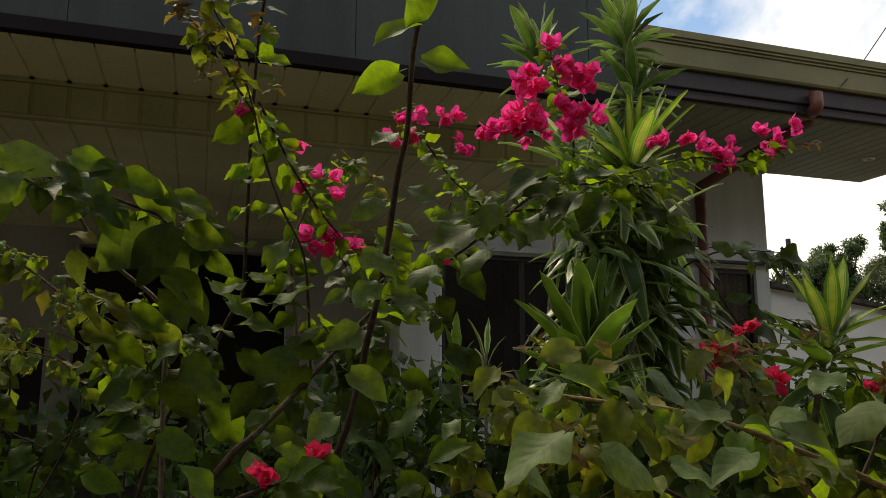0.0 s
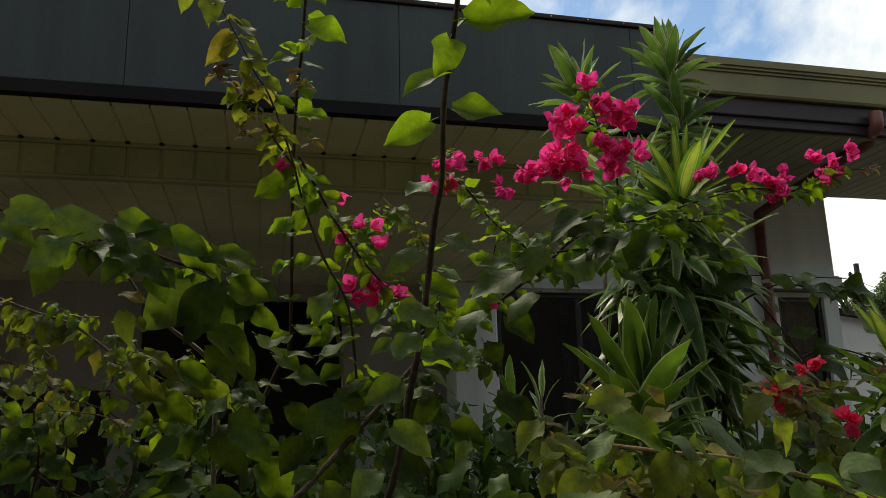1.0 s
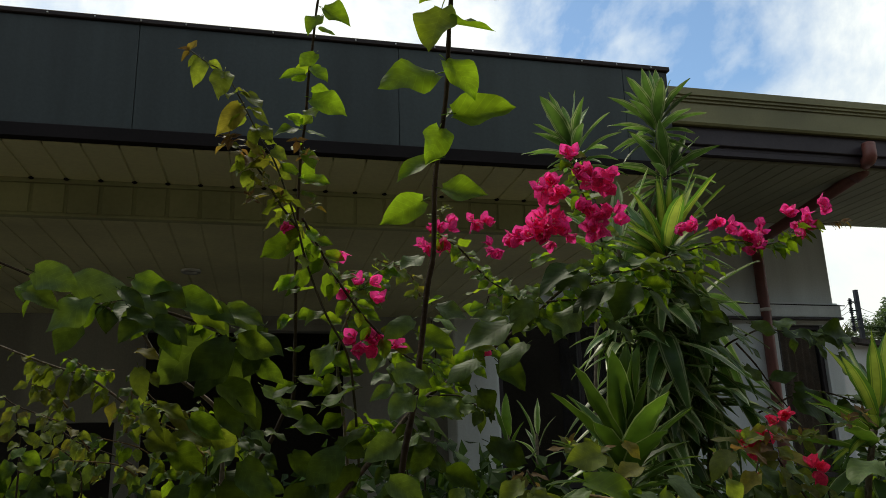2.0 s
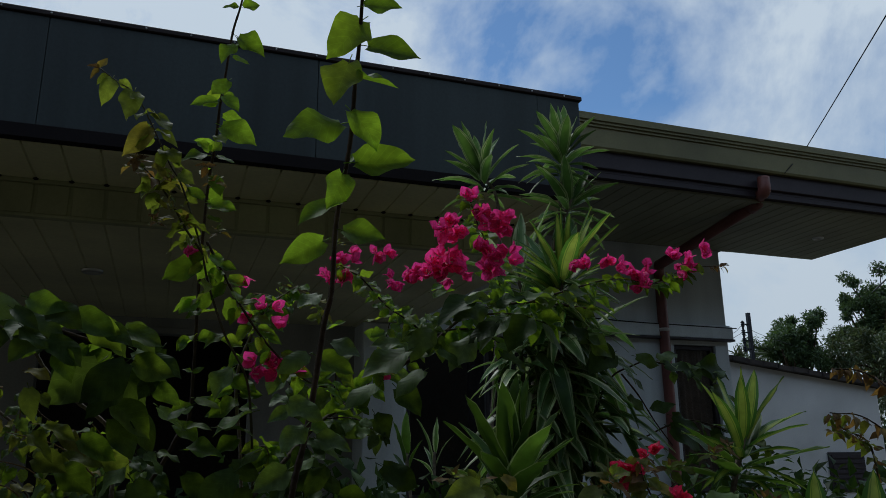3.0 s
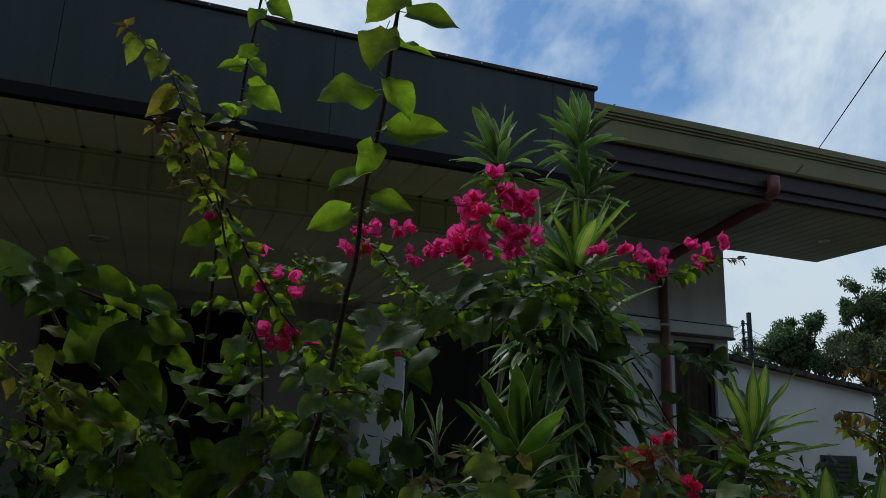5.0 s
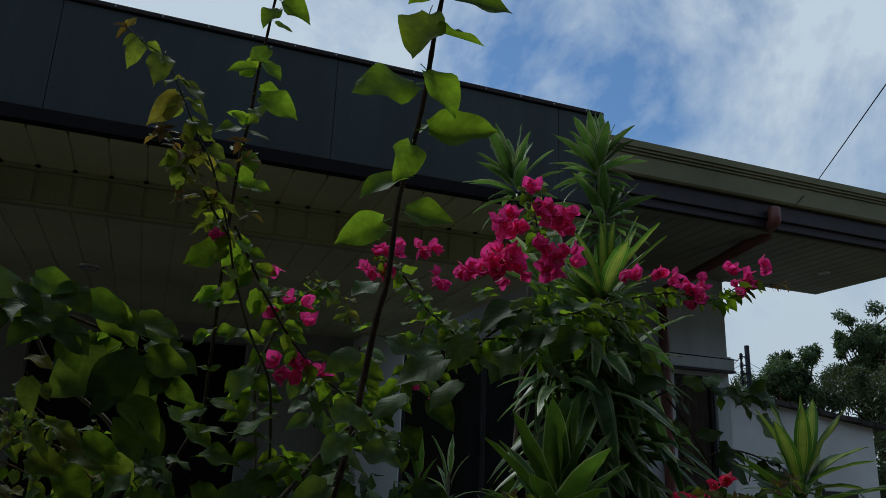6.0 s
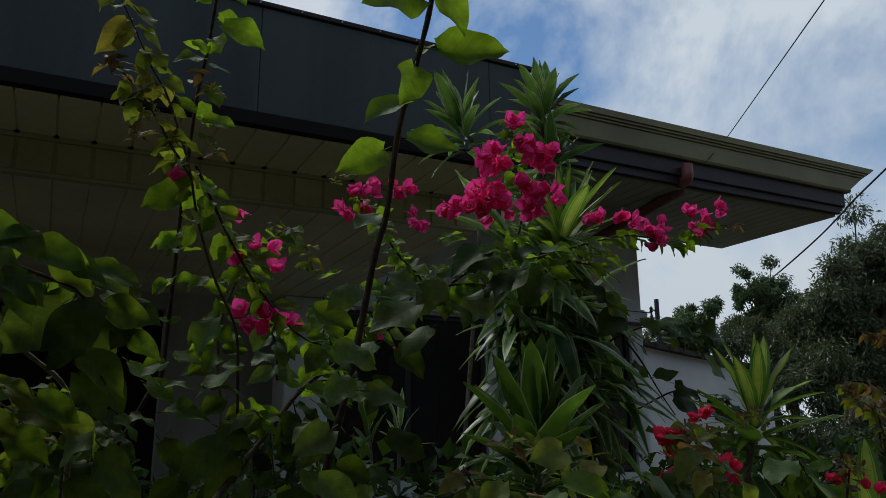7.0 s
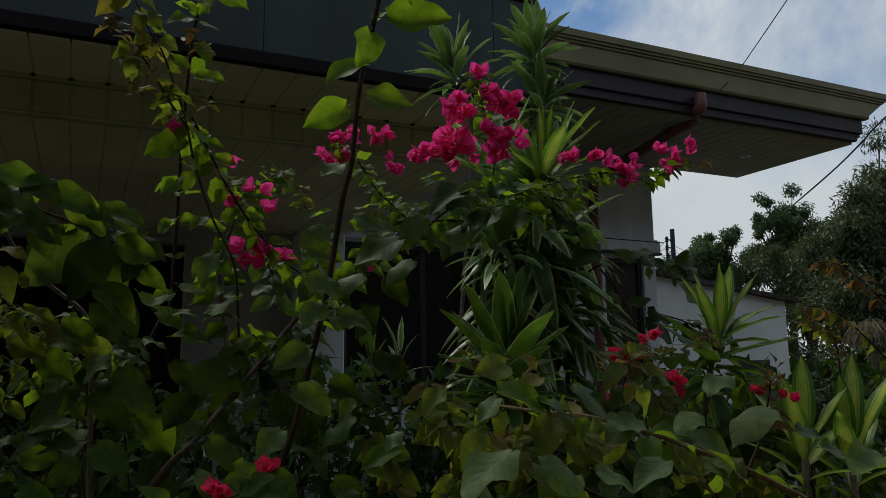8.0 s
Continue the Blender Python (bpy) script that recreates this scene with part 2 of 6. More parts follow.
M_LEAF = foliage("bougainvillea_leaf", (0.050, 0.096, 0.014), (0.30, 0.46, 0.018), 0.55, 0.5, young=(0.085, 0.115, 0.016), young_through=(0.36, 0.44, 0.02), gloss=0.13)
# Darker leaf copies: shade of arm and lower growth is put into the colour.
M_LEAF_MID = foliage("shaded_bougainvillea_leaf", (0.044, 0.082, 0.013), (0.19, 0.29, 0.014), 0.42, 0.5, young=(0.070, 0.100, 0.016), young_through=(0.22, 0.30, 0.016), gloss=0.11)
M_LEAF_DARK = foliage("shade_dark_bougainvillea_leaf", (0.030, 0.054, 0.011), (0.10, 0.15, 0.010), 0.26, 0.5, young=(0.052, 0.078, 0.016), gloss=0.08)
# Paler, greyer copy of the leaf colour.
M_LEAF_GREY = foliage("grey_green_bougainvillea_leaf", (0.086, 0.130, 0.040), (0.20, 0.29, 0.024), 0.34, 0.5, young=(0.10, 0.135, 0.040), gloss=0.13)
M_YOUNG = foliage("young_leaf", (0.100, 0.122, 0.024), (0.27, 0.33, 0.025), 0.5, 0.52, young=(0.15, 0.125, 0.030), young_through=(0.34, 0.28, 0.03), gloss=0.12)
M_COPPER = foliage("copper_shoot", (0.115, 0.070, 0.028), (0.24, 0.135, 0.030), 0.44, 0.52, young=(0.16, 0.12, 0.030), young_through=(0.34, 0.25, 0.03), gloss=0.12)
M_BRACT = foliage("magenta_bract", (0.84, 0.055, 0.29), (0.97, 0.07, 0.38), 0.5, 0.55, vary=0.22, young=(0.66, 0.03, 0.12), gloss=0.25)
M_BRACT_RED = foliage("red_bract", (0.64, 0.022, 0.085), (0.84, 0.04, 0.14), 0.42, 0.55, vary=0.22, young=(0.64, 0.05, 0.08), gloss=0.25)
M_TUBE = foliage("cream_flower_tube", (0.75, 0.6, 0.5), (0.8, 0.65, 0.5), 0.3, 0.6, veins=False, vary=0.1)
M_DRAC = foliage("dark_strap_leaf", (0.066, 0.132, 0.042), (0.19, 0.34, 0.05), 0.36, 0.34, veins=False, stripe=(0.38, 0.48, (0.34, 0.40, 0.18), False), gloss=0.26)
M_DRAC_PALE = foliage("pale_edged_strap_leaf", (0.085, 0.152, 0.044), (0.20, 0.34, 0.05), 0.38, 0.34, veins=False, stripe=(0.28, 0.42, (0.46, 0.52, 0.26), False), gloss=0.32)
M_DRAC_GOLD = foliage("golden_strap_leaf", (0.06, 0.145, 0.028), (0.15, 0.30, 0.03), 0.36, 0.38, veins=False, stripe=(0.22, 0.41, (0.41, 0.49, 0.07), True), gloss=0.24)
M_DRAC_GREEN = foliage("broad_strap_leaf", (0.048, 0.100, 0.020), (0.16, 0.28, 0.022), 0.38, 0.38, veins=False, stripe=(0.47, 0.54, (0.30, 0.38, 0.13), False), gloss=0.22)
# Very dark green: the shade in the gaps is put into this leaf colour.
M_HEDGE = foliage("shade_dark_filler_leaf", (0.022, 0.046, 0.010), (0.06, 0.11, 0.012), 0.28, 0.5, veins=False, island=True, young=(0.06, 0.10, 0.025))
M_TREE = foliage("tree_leaf", (0.055, 0.092, 0.040), (0.13, 0.20, 0.035), 0.25, 0.45, veins=False, island=True, young=(0.075, 0.11, 0.045), gloss=0.3)
M_MANGO = foliage("mango_leaf", (0.070, 0.100, 0.048), (0.15, 0.19, 0.05), 0.2, 0.36, veins=False, island=True, young=(0.12, 0.12, 0.055), gloss=0.3)


# ---- makers ----
def mesh_of(name, bm, mats, smooth=False):
    me = bpy.data.meshes.new(name)
    bm.normal_update()
    bm.to_mesh(me)
    bm.free()
    for mt in (mats if isinstance(mats, (list, tuple)) else [mats]):
        me.materials.append(mt)
    if smooth:
        for p in me.polygons:
            p.use_smooth = True
    return me


def part(name, bm, mat, parent=None, label="", smooth=False):
    ob = new(name, mesh_of(name, bm, mat, smooth))
    if parent:
        ob.parent = parent
    if label:
        ob["label"] = label
    return ob


def empty(name, place=(0, 0, 0)):
    ob = new(name)
    ob.empty_display_size = 0.1
    ob.matrix_world = Matrix.Translation(place)
    return ob


def box(x0, x1, y0, y1, z0, z1, bevel=0.004, bm=None):
    bm = bm or bmesh.new()
    got = bmesh.ops.create_cube(bm, size=1.0, matrix=Matrix.LocRotScale(((x0 + x1) / 2, (y0 + y1) / 2, (z0 + z1) / 2), None, (x1 - x0, y1 - y0, z1 - z0)))
    if bevel:
        edges = list({e for v in got["verts"] for e in v.link_edges})
        bmesh.ops.bevel(bm, geom=edges, offset=bevel, segments=1, affect="EDGES")
    return bm


def sweep(profile, x0, x1, bm=None):
    """A prism along x whose section is a closed list of (y, z)."""
    bm = bm or bmesh.new()
    a = [bm.verts.new((x0, y, z)) for y, z in profile]
    b = [bm.verts.new((x1, y, z)) for y, z in profile]
    k = len(profile)
    for i in range(k):
        bm.faces.new((a[i], a[(i + 1) % k], b[(i + 1) % k], b[i]))
    bm.faces.new(a[::-1])
    bm.faces.new(b)
    bmesh.ops.recalc_face_normals(bm, faces=bm.faces)
    return bm


def prism(outline, z0, z1):
    """A slab with a plan outline of (x, y) corners."""
    bm = bmesh.new()
    a = [bm.verts.new((x, y, z0)) for x, y in outline]
    b = [bm.verts.new((x, y, z1)) for x, y in outline]
    k = len(outline)
    for i in range(k):
        bm.faces.new((a[i], a[(i + 1) % k], b[(i + 1) % k], b[i]))
    bm.faces.new(a[::-1])
    bm.faces.new(b)
    bmesh.ops.recalc_face_normals(bm, faces=bm.faces)
    return bm


def spline(points, steps=8):
    """Points along a smooth line through the given ones."""
    p = [Vector(q) for q in points]
    p = [p[0] * 2 - p[1]] + p + [p[-1] * 2 - p[-2]]
    out = []
    for i in range(1, len(p) - 2):
        for s in range(steps):
            t = s / steps
            out.append(0.5 * ((2 * p[i]) + (p[i + 1] - p[i - 1]) * t + (2 * p[i - 1] - 5 * p[i] + 4 * p[i + 1] - p[i + 2]) * t * t + (3 * p[i] - p[i - 1] - 3 * p[i + 1] + p[i + 2]) * t ** 3))
    out.append(p[-2])
    return out


def tube(line, r0, r1, sides=6, bm=None, knots=0.12):
    """A tapering round stem along a line, slightly knotty."""
    bm = bm or bmesh.new()
    rings = []
    side = Vector((1, 0, 0))
    k = len(line)
    for i, q in enumerate(line):
        way = (line[min(i + 1, k - 1)] - line[max(i - 1, 0)]).normalized()
        side = (side - way * side.dot(way))
        side = side.normalized() if side.length > 1e-4 else way.orthogonal().normalized()
        up = way.cross(side)
        r = (r0 + (r1 - r0) * i / (k - 1)) * (1 + knots * (random.random() - 0.5) * 2)
        rings.append([bm.verts.new(q + (side * math.cos(a) + up * math.sin(a)) * r) for a in (2 * math.pi * j / sides for j in range(sides))])
    for a, b in zip(rings, rings[1:]):
        for j in range(sides):
            bm.faces.new((a[j], a[(j + 1) % sides], b[(j + 1) % sides], b[j]))
    bm.faces.new(rings[0][::-1])
    bm.faces.new(rings[-1])
    return bm


def blade_points(width, fold, curl, ripple, seed, rows, power=0.44, tip=1.2, cols=4, jag=0.06, bend=0.0):
    """A leaf blade of length 1 along y: rows of points across it, with a folded midrib, a curled tip and a rippled edge."""
    rng = random.Random(seed)
    peak = power / (power + tip)
    out = []
    ph = rng.random() * 6.28
    lean = rng.uniform(-1, 1) * bend
    for s in rows:
        w = 0.0
        if 0 < s < 1:
            w = width / 2 * (s ** power * (1 - s) ** tip) / (peak ** power * (1 - peak) ** tip)
        row = []
        wl, wr = (w * (1 + rng.uniform(-jag, jag)) for _ in range(2))
        for c in range(cols + 1):
            u = -1 + 2 * c / cols
            x = u * (wl if u < 0 else wr) + lean * s * s
            z = abs(u) * w * fold - curl * s * s + ripple * math.sin(ph + 9 * s + 2.2 * u) * abs(u) * w * 2 + 0.02 * rng.uniform(-1, 1) * abs(u)
            row.append((x, s, z, (u + 1) / 2))
        out.append(row)
    return out


def blade_mesh(name, mat, rows_pts, stalk=0.0):
    bm = bmesh.new()
    uvl = bm.loops.layers.uv.new("UVMap")
    grid = [[(bm.verts.new((x, y + stalk, z)), u, y) for x, y, z, u in row] for row in rows_pts]
    for a, b in zip(grid, grid[1:]):
        for j in range(len(a) - 1):
            q = [a[j], a[j + 1], b[j + 1], b[j]]
            f = bm.faces.new([v for v, _, _ in q])
            for loop, (_, u, y) in zip(f.loops, q):
                loop[uvl].uv = (u, y)
    if stalk:
        tube([Vector((0, 0, 0)), Vector((0, stalk * 0.6, 0.01)), Vector((0, stalk + 0.04, 0))], 0.012, 0.008, 3, bm, 0)
    bmesh.ops.remove_doubles(bm, verts=bm.verts, dist=1e-5)
    return mesh_of(name, bm, mat, True)


LEAF_ROWS = (0.0, 0.02, 0.07, 0.15, 0.25, 0.37, 0.49, 0.6, 0.7, 0.79, 0.86, 0.92, 1.0)
STRAP_ROWS = (0.0, 0.12, 0.26, 0.42, 0.58, 0.74, 0.88, 1.0)


def ovate_points(width, fold, curl, ripple, seed, cols=6, point=0.0):
    """A heart-shaped blade of length 1 along y: rounded base, widest at a third, drawn out into a short tip."""
    rng = random.Random(seed)
    ph, ph2, lean, wide = rng.random() * 6.28, rng.random() * 6.28, rng.uniform(-0.07, 0.07), rng.uniform(0.33, 0.42)
    cup, twist, drawn = rng.uniform(-0.1, 0.16), rng.uniform(-0.22, 0.22), rng.uniform(1.55, 2.05) - point
    out = []
    for s in LEAF_ROWS:
        if s < wide:
            w = (1 - ((wide - s) / wide) ** 2.2) ** 0.55
        else:
            w = max(0.0, 1 - ((s - wide) / (0.95 - wide)) ** drawn) ** 0.82 if s < 0.95 else 0.0
        w = max(w, 0.42 * max(0.0, 1 - s)) * width / 2
        row = []
        for c in range(cols + 1):
            u = -1 + 2 * c / cols
            edge = 1 + 0.05 * math.sin(ph + 11 * s) if u < 0 else 1 + 0.05 * math.sin(ph2 + 10 * s)
            x = u * w * edge + lean * math.sin(math.pi * s)
            y = s - 0.05 * abs(u) * max(0.0, 1 - s / 0.12)
            z = abs(u) ** 1.4 * w * fold + u * w * twist * (s - 0.3) - curl * s ** 1.8 + cup * w * (1 - u * u)
            z += ripple * math.sin(ph + 8.5 * s + 1.3 * u) * u * u * w * 1.6
            row.append((x, y, z, (u + 1) / 2))
        out.append(row)
    return out


def leaf_set(name, mat, count, seed, width=(0.56, 0.76), curl=(-0.05, 0.34), point=0.0):
    rng = random.Random(seed)
    return [blade_mesh(name, mat, ovate_points(rng.uniform(*width), rng.uniform(-0.05, 0.5), rng.uniform(*curl), rng.uniform(0.08, 0.26), seed + i, 6, point), 0.2) for i in range(count)]


def strap_set(name, mat, count, seed, width, curl=(0.0, 0.5)):
    rng = random.Random(seed)
    return [blade_mesh(name, mat, blade_points(rng.uniform(0.85, 1.15) * width, rng.uniform(0.2, 0.5), curl[0] + (curl[1] - curl[0]) * i / max(1, count - 1), 0.03, seed + i, STRAP_ROWS, 0.55, 0.75, 4, 0.02, 0.05), 0.0) for i in range(count)]


def flower_mesh(name, mat, seed):
    """Three papery bracts round thin cream tubes."""
    rng = random.Random(seed)
    bm = bmesh.new()
    uvl = bm.loops.layers.uv.new("UVMap")
    for k in range(3):
        pts = blade_points(rng.uniform(0.75, 0.92), rng.uniform(0.15, 0.4), rng.uniform(-0.25, 0.15), 0.12, seed * 7 + k, (0.0, 0.1, 0.3, 0.55, 0.78, 0.92, 1.0), 0.6, 0.86)
        m = Matrix.Rotation(2.094 * k + rng.uniform(-0.25, 0.25), 4, "Z") @ Matrix.Rotation(radians(rng.uniform(44, 76)), 4, "X") @ Matrix.Translation((0, 0.03, 0))
        grid = [[(bm.verts.new(m @ Vector((x, y, z))), u, y) for x, y, z, u in row] for row in pts]
        for a, b in zip(grid, grid[1:]):
            for j in range(len(a) - 1):
                q = [a[j], a[j + 1], b[j + 1], b[j]]
                f = bm.faces.new([v for v, _, _ in q])
                for loop, (_, u, y) in zip(f.loops, q):
                    loop[uvl].uv = (u, y)
    seen = len(bm.faces)
    for k in range(2):
        a = rng.random() * 6.28
        top = Vector((0.14 * math.cos(a), 0.14 * math.sin(a), 0.62))
        tube([Vector((0, 0, 0)), top * 0.6, top, top + Vector((0, 0, 0.03))], 0.025, 0.05, 4, bm, 0)
    bm.faces.ensure_lookup_table()
    for f in bm.faces[seen:]:
        f.material_index = 1
    bmesh.ops.remove_doubles(bm, verts=bm.verts, dist=1e-5)
    return mesh_of(name, bm, [mat, M_TUBE], True)


LEAVES = leaf_set("leaf", M_LEAF, 14, 11)
LEAVES_MID = leaf_set("leaf", M_LEAF_MID, 14, 171)
LEAVES_DARK = leaf_set("leaf", M_LEAF_DARK, 14, 31)
LEAVES_GREY = leaf_set("leaf", M_LEAF_GREY, 12, 91)
LEAVES_YOUNG = leaf_set("leaf", M_YOUNG, 14, 51, (0.52, 0.74), (0.0, 0.42), 0.35)
LEAVES_COPPER = leaf_set("leaf", M_COPPER, 10, 71, (0.42, 0.62), (0.05, 0.5), 0.5)
FLOWERS = [flower_mesh("flower", M_BRACT, 3 + i) for i in range(6)]
FLOWERS_RED = [flower_mesh("flower", M_BRACT_RED, 23 + i) for i in range(4)]


def set_blade(name, mesh, parent, at, way, up, size):
    """One blade as an object: its length along way, its upper face towards up."""
    way = way.normalized()
    x = way.cross(up)
    x = x.normalized() if x.length > 1e-3 else way.orthogonal().normalized()
    z = x.cross(way)
    m = Matrix((x, way, z)).transposed().to_4x4()
    ob = new(name, mesh)
    ob.parent = parent
    ob.matrix_world = Matrix.Translation(at) @ m @ Matrix.Diagonal((size, size, size, 1))
    return ob


def stem(parent, points, r0, r1, mat=None, name="branch", steps=8):
    line = spline(points, steps)
    ob = part(name, tube(line, r0 * 0.62, r1 * 0.62), mat or M_STEM, parent, smooth=True)
    return ob, line


def leafy(branch, line, count, meshes, size, start=0.0, end=1.0, droop=0.25, forward=0.35, seed=0, face=0.0, alt=None, alt_from=2.0):
    """Leaves round a branch at even steps; towards the tip smaller and, past alt_from, of another kind."""
    rng = random.Random(seed)
    turn = rng.random() * 6.28
    for i in range(count):
        s = start + (end - start) * (i + rng.uniform(-0.3, 0.3)) / max(1, count - 1)
        s = min(0.999, max(0.0, s))
        k = s * (len(line) - 1)
        j = int(k)
        at = line[j].lerp(line[min(j + 1, len(line) - 1)], k - j)
        way = (line[min(j + 1, len(line) - 1)] - line[max(j - 1, 0)]).normalized()
        turn += 2.4 + rng.uniform(-0.4, 0.4)
        a = way.orthogonal().normalized()
        out = (a * math.cos(turn) + way.cross(a) * math.sin(turn))
        out = Vector((out.x, out.y * 0.6 - 0.3, out.z))
        go = out + way * forward
        go.z = go.z * (0.35 if go.z > 0 else 0.8) - droop * rng.uniform(0.5, 2.6)
        up = Vector((rng.uniform(-0.5, 0.5), -face * 1.2 - 0.25 + rng.uniform(-0.55, 0.3), rng.uniform(0.35, 1.0)))
        pool = alt if alt and s > alt_from and rng.random() < 0.8 else meshes
        set_blade("leaf", rng.choice(pool), branch, at, go, up, rng.uniform(*size) * (1 - 0.35 * max(0, s - 0.75) / 0.25))


def hang(branch, pairs, meshes, seed=0, lift=0.5, grow=1.0, turn=-0.75):
    """Leaves given by base and tip, upper face turned up and, by turn, towards the lane or (above nought) towards the sun."""
    rng = random.Random(seed)
    for k, (x0, y0, z0, x1, y1, z1) in enumerate(pairs):
        a, b = Vector((x0, y0, z0)), Vector((x1, y1, z1))
        size = (b - a).length / 1.05 * grow
        up = Vector((rng.uniform(-0.4, 0.4), turn + rng.uniform(-0.2, 0.2), rng.uniform(0.4, 1.4) * lift))
        set_blade("leaf", meshes[(k * 5 + seed) % len(meshes)], branch, a - (b - a) * 0.17, b - a, up, size)


def star(branch, spots, meshes, seed=0):
    """Whorls of pointed young leaves at shoot tips: (place, length of the longest leaf)."""
    rng = random.Random(seed)
    for p, size in spots:
        axis = Vector((rng.uniform(-0.5, 0.5), -0.5, 0.8)).normalized()
        a = axis.orthogonal().normalized()
        b = axis.cross(a)
        count = rng.randint(6, 9)
        for i in range(count):
            turn, f = i * 2.4 + rng.uniform(-0.3, 0.3), (i + 0.5) / count
            side = a * math.cos(turn) + b * math.sin(turn)
            tilt = radians(25 + 85 * f + rng.uniform(-12, 12))
            set_blade("leaf", rng.choice(meshes), branch, Vector(p) - axis * 0.25 * size * f, axis * math.cos(tilt) + side * math.sin(tilt), axis * math.sin(tilt) - side * math.cos(tilt), size * (0.4 + 0.6 * f) * rng.uniform(0.8, 1.1))


def bloom(branch, spots, meshes, size=(0.026, 0.034), seed=0, tuft=2, spread=0.012):
    rng = random.Random(seed)
    for p in spots:
        for i in range(tuft):
            at = Vector(p) + Vector((rng.uniform(-1, 1), rng.uniform(-1, 1), rng.uniform(-1, 1))) * spread
            way = Vector((rng.uniform(-1, 1), rng.uniform(-1, 0.6), rng.uniform(-0.5, 1)))
            up = Vector((rng.uniform(-1, 1), rng.uniform(-1, 1), rng.uniform(-1, 1)))
            ob = set_blade("flower", rng.choice(meshes), branch, at, way, up, rng.uniform(*size))
            ob.matrix_world = ob.matrix_world @ Matrix.Rotation(radians(-90), 4, "X")


# ---- ground and house ----
def ground():
    bm = bmesh.new()
    bmesh.ops.create_grid(bm, x_segments=60, y_segments=60, size=1.0)
    for v in bm.verts:
        r = max(abs(v.co.x), abs(v.co.y))
        v.co.x, v.co.y = v.co.x * (10 + 900 * r ** 6), v.co.y * (10 + 900 * r ** 6)
        v.co.z = 0.25 + 0.05 * noise.noise(v.co * 0.6)
    ob = part("ground", bm, M_SOIL, smooth=True)
    tagged(ob, "damp brown garden soil with leaf litter", "ground", kind="structure")


ground()

PAR_Y, PAR_END, SOF_Z, SOF2_Z, PORCH_Y = 3.40, 2.21, 3.20, 3.012, 6.76
BEAM_Y = 3.92


def parapet():
    top = empty("roof_parapet")
    tagged(top, "dark slate metal roof parapet with vertical panel seams", "roof", kind="structure")
    seams = [PAR_END, 1.945, 0.725, -0.495, -1.715, -2.935, -4.155, -5.375]
    for a, b in zip(seams, seams[1:]):
        part("panel", box(b + 0.0012, a - 0.0012, PAR_Y, PAR_Y + 0.024, 3.275, 3.80, 0.002), M_PARAPET, top)
    part("backing", box(-5.37, PAR_END - 0.01, PAR_Y + 0.014, PAR_Y + 0.07, 3.28, 3.79, 0), M_PARAPET, top)
    part("side_panel", box(PAR_END - 0.03, PAR_END, PAR_Y + 0.074, PORCH_Y + 0.3, 3.215, 3.80, 0.003), M_PARAPET, top)
    part("cap", box(-5.4, PAR_END + 0.015, PAR_Y - 0.012, PAR_Y + 0.09, 3.803, 3.83, 0.004), M_CAP, top)
    part("lower_strip", box(-5.4, PAR_END + 0.006, PAR_Y - 0.016, PAR_Y + 0.032, 3.205, 3.272, 0.004), M_STRIP, top)
    for i in range(36):
        bm = bmesh.new()
        bmesh.ops.create_uvsphere(bm, u_segments=6, v_segments=4, radius=0.005, matrix=Matrix.Translation((PAR_END - 0.1 - 0.2 * i, PAR_Y - 0.013, 3.815)))
        part("rivet", bm, M_LIGHT, top)
    roof = part("porch_roof", box(-5.4, PAR_END - 0.034, PAR_Y + 0.08, PORCH_Y + 0.3, 3.5, 3.54, 0), M_CAP)
    tagged(roof, "flat dark metal porch roof deck", "roof", kind="structure")


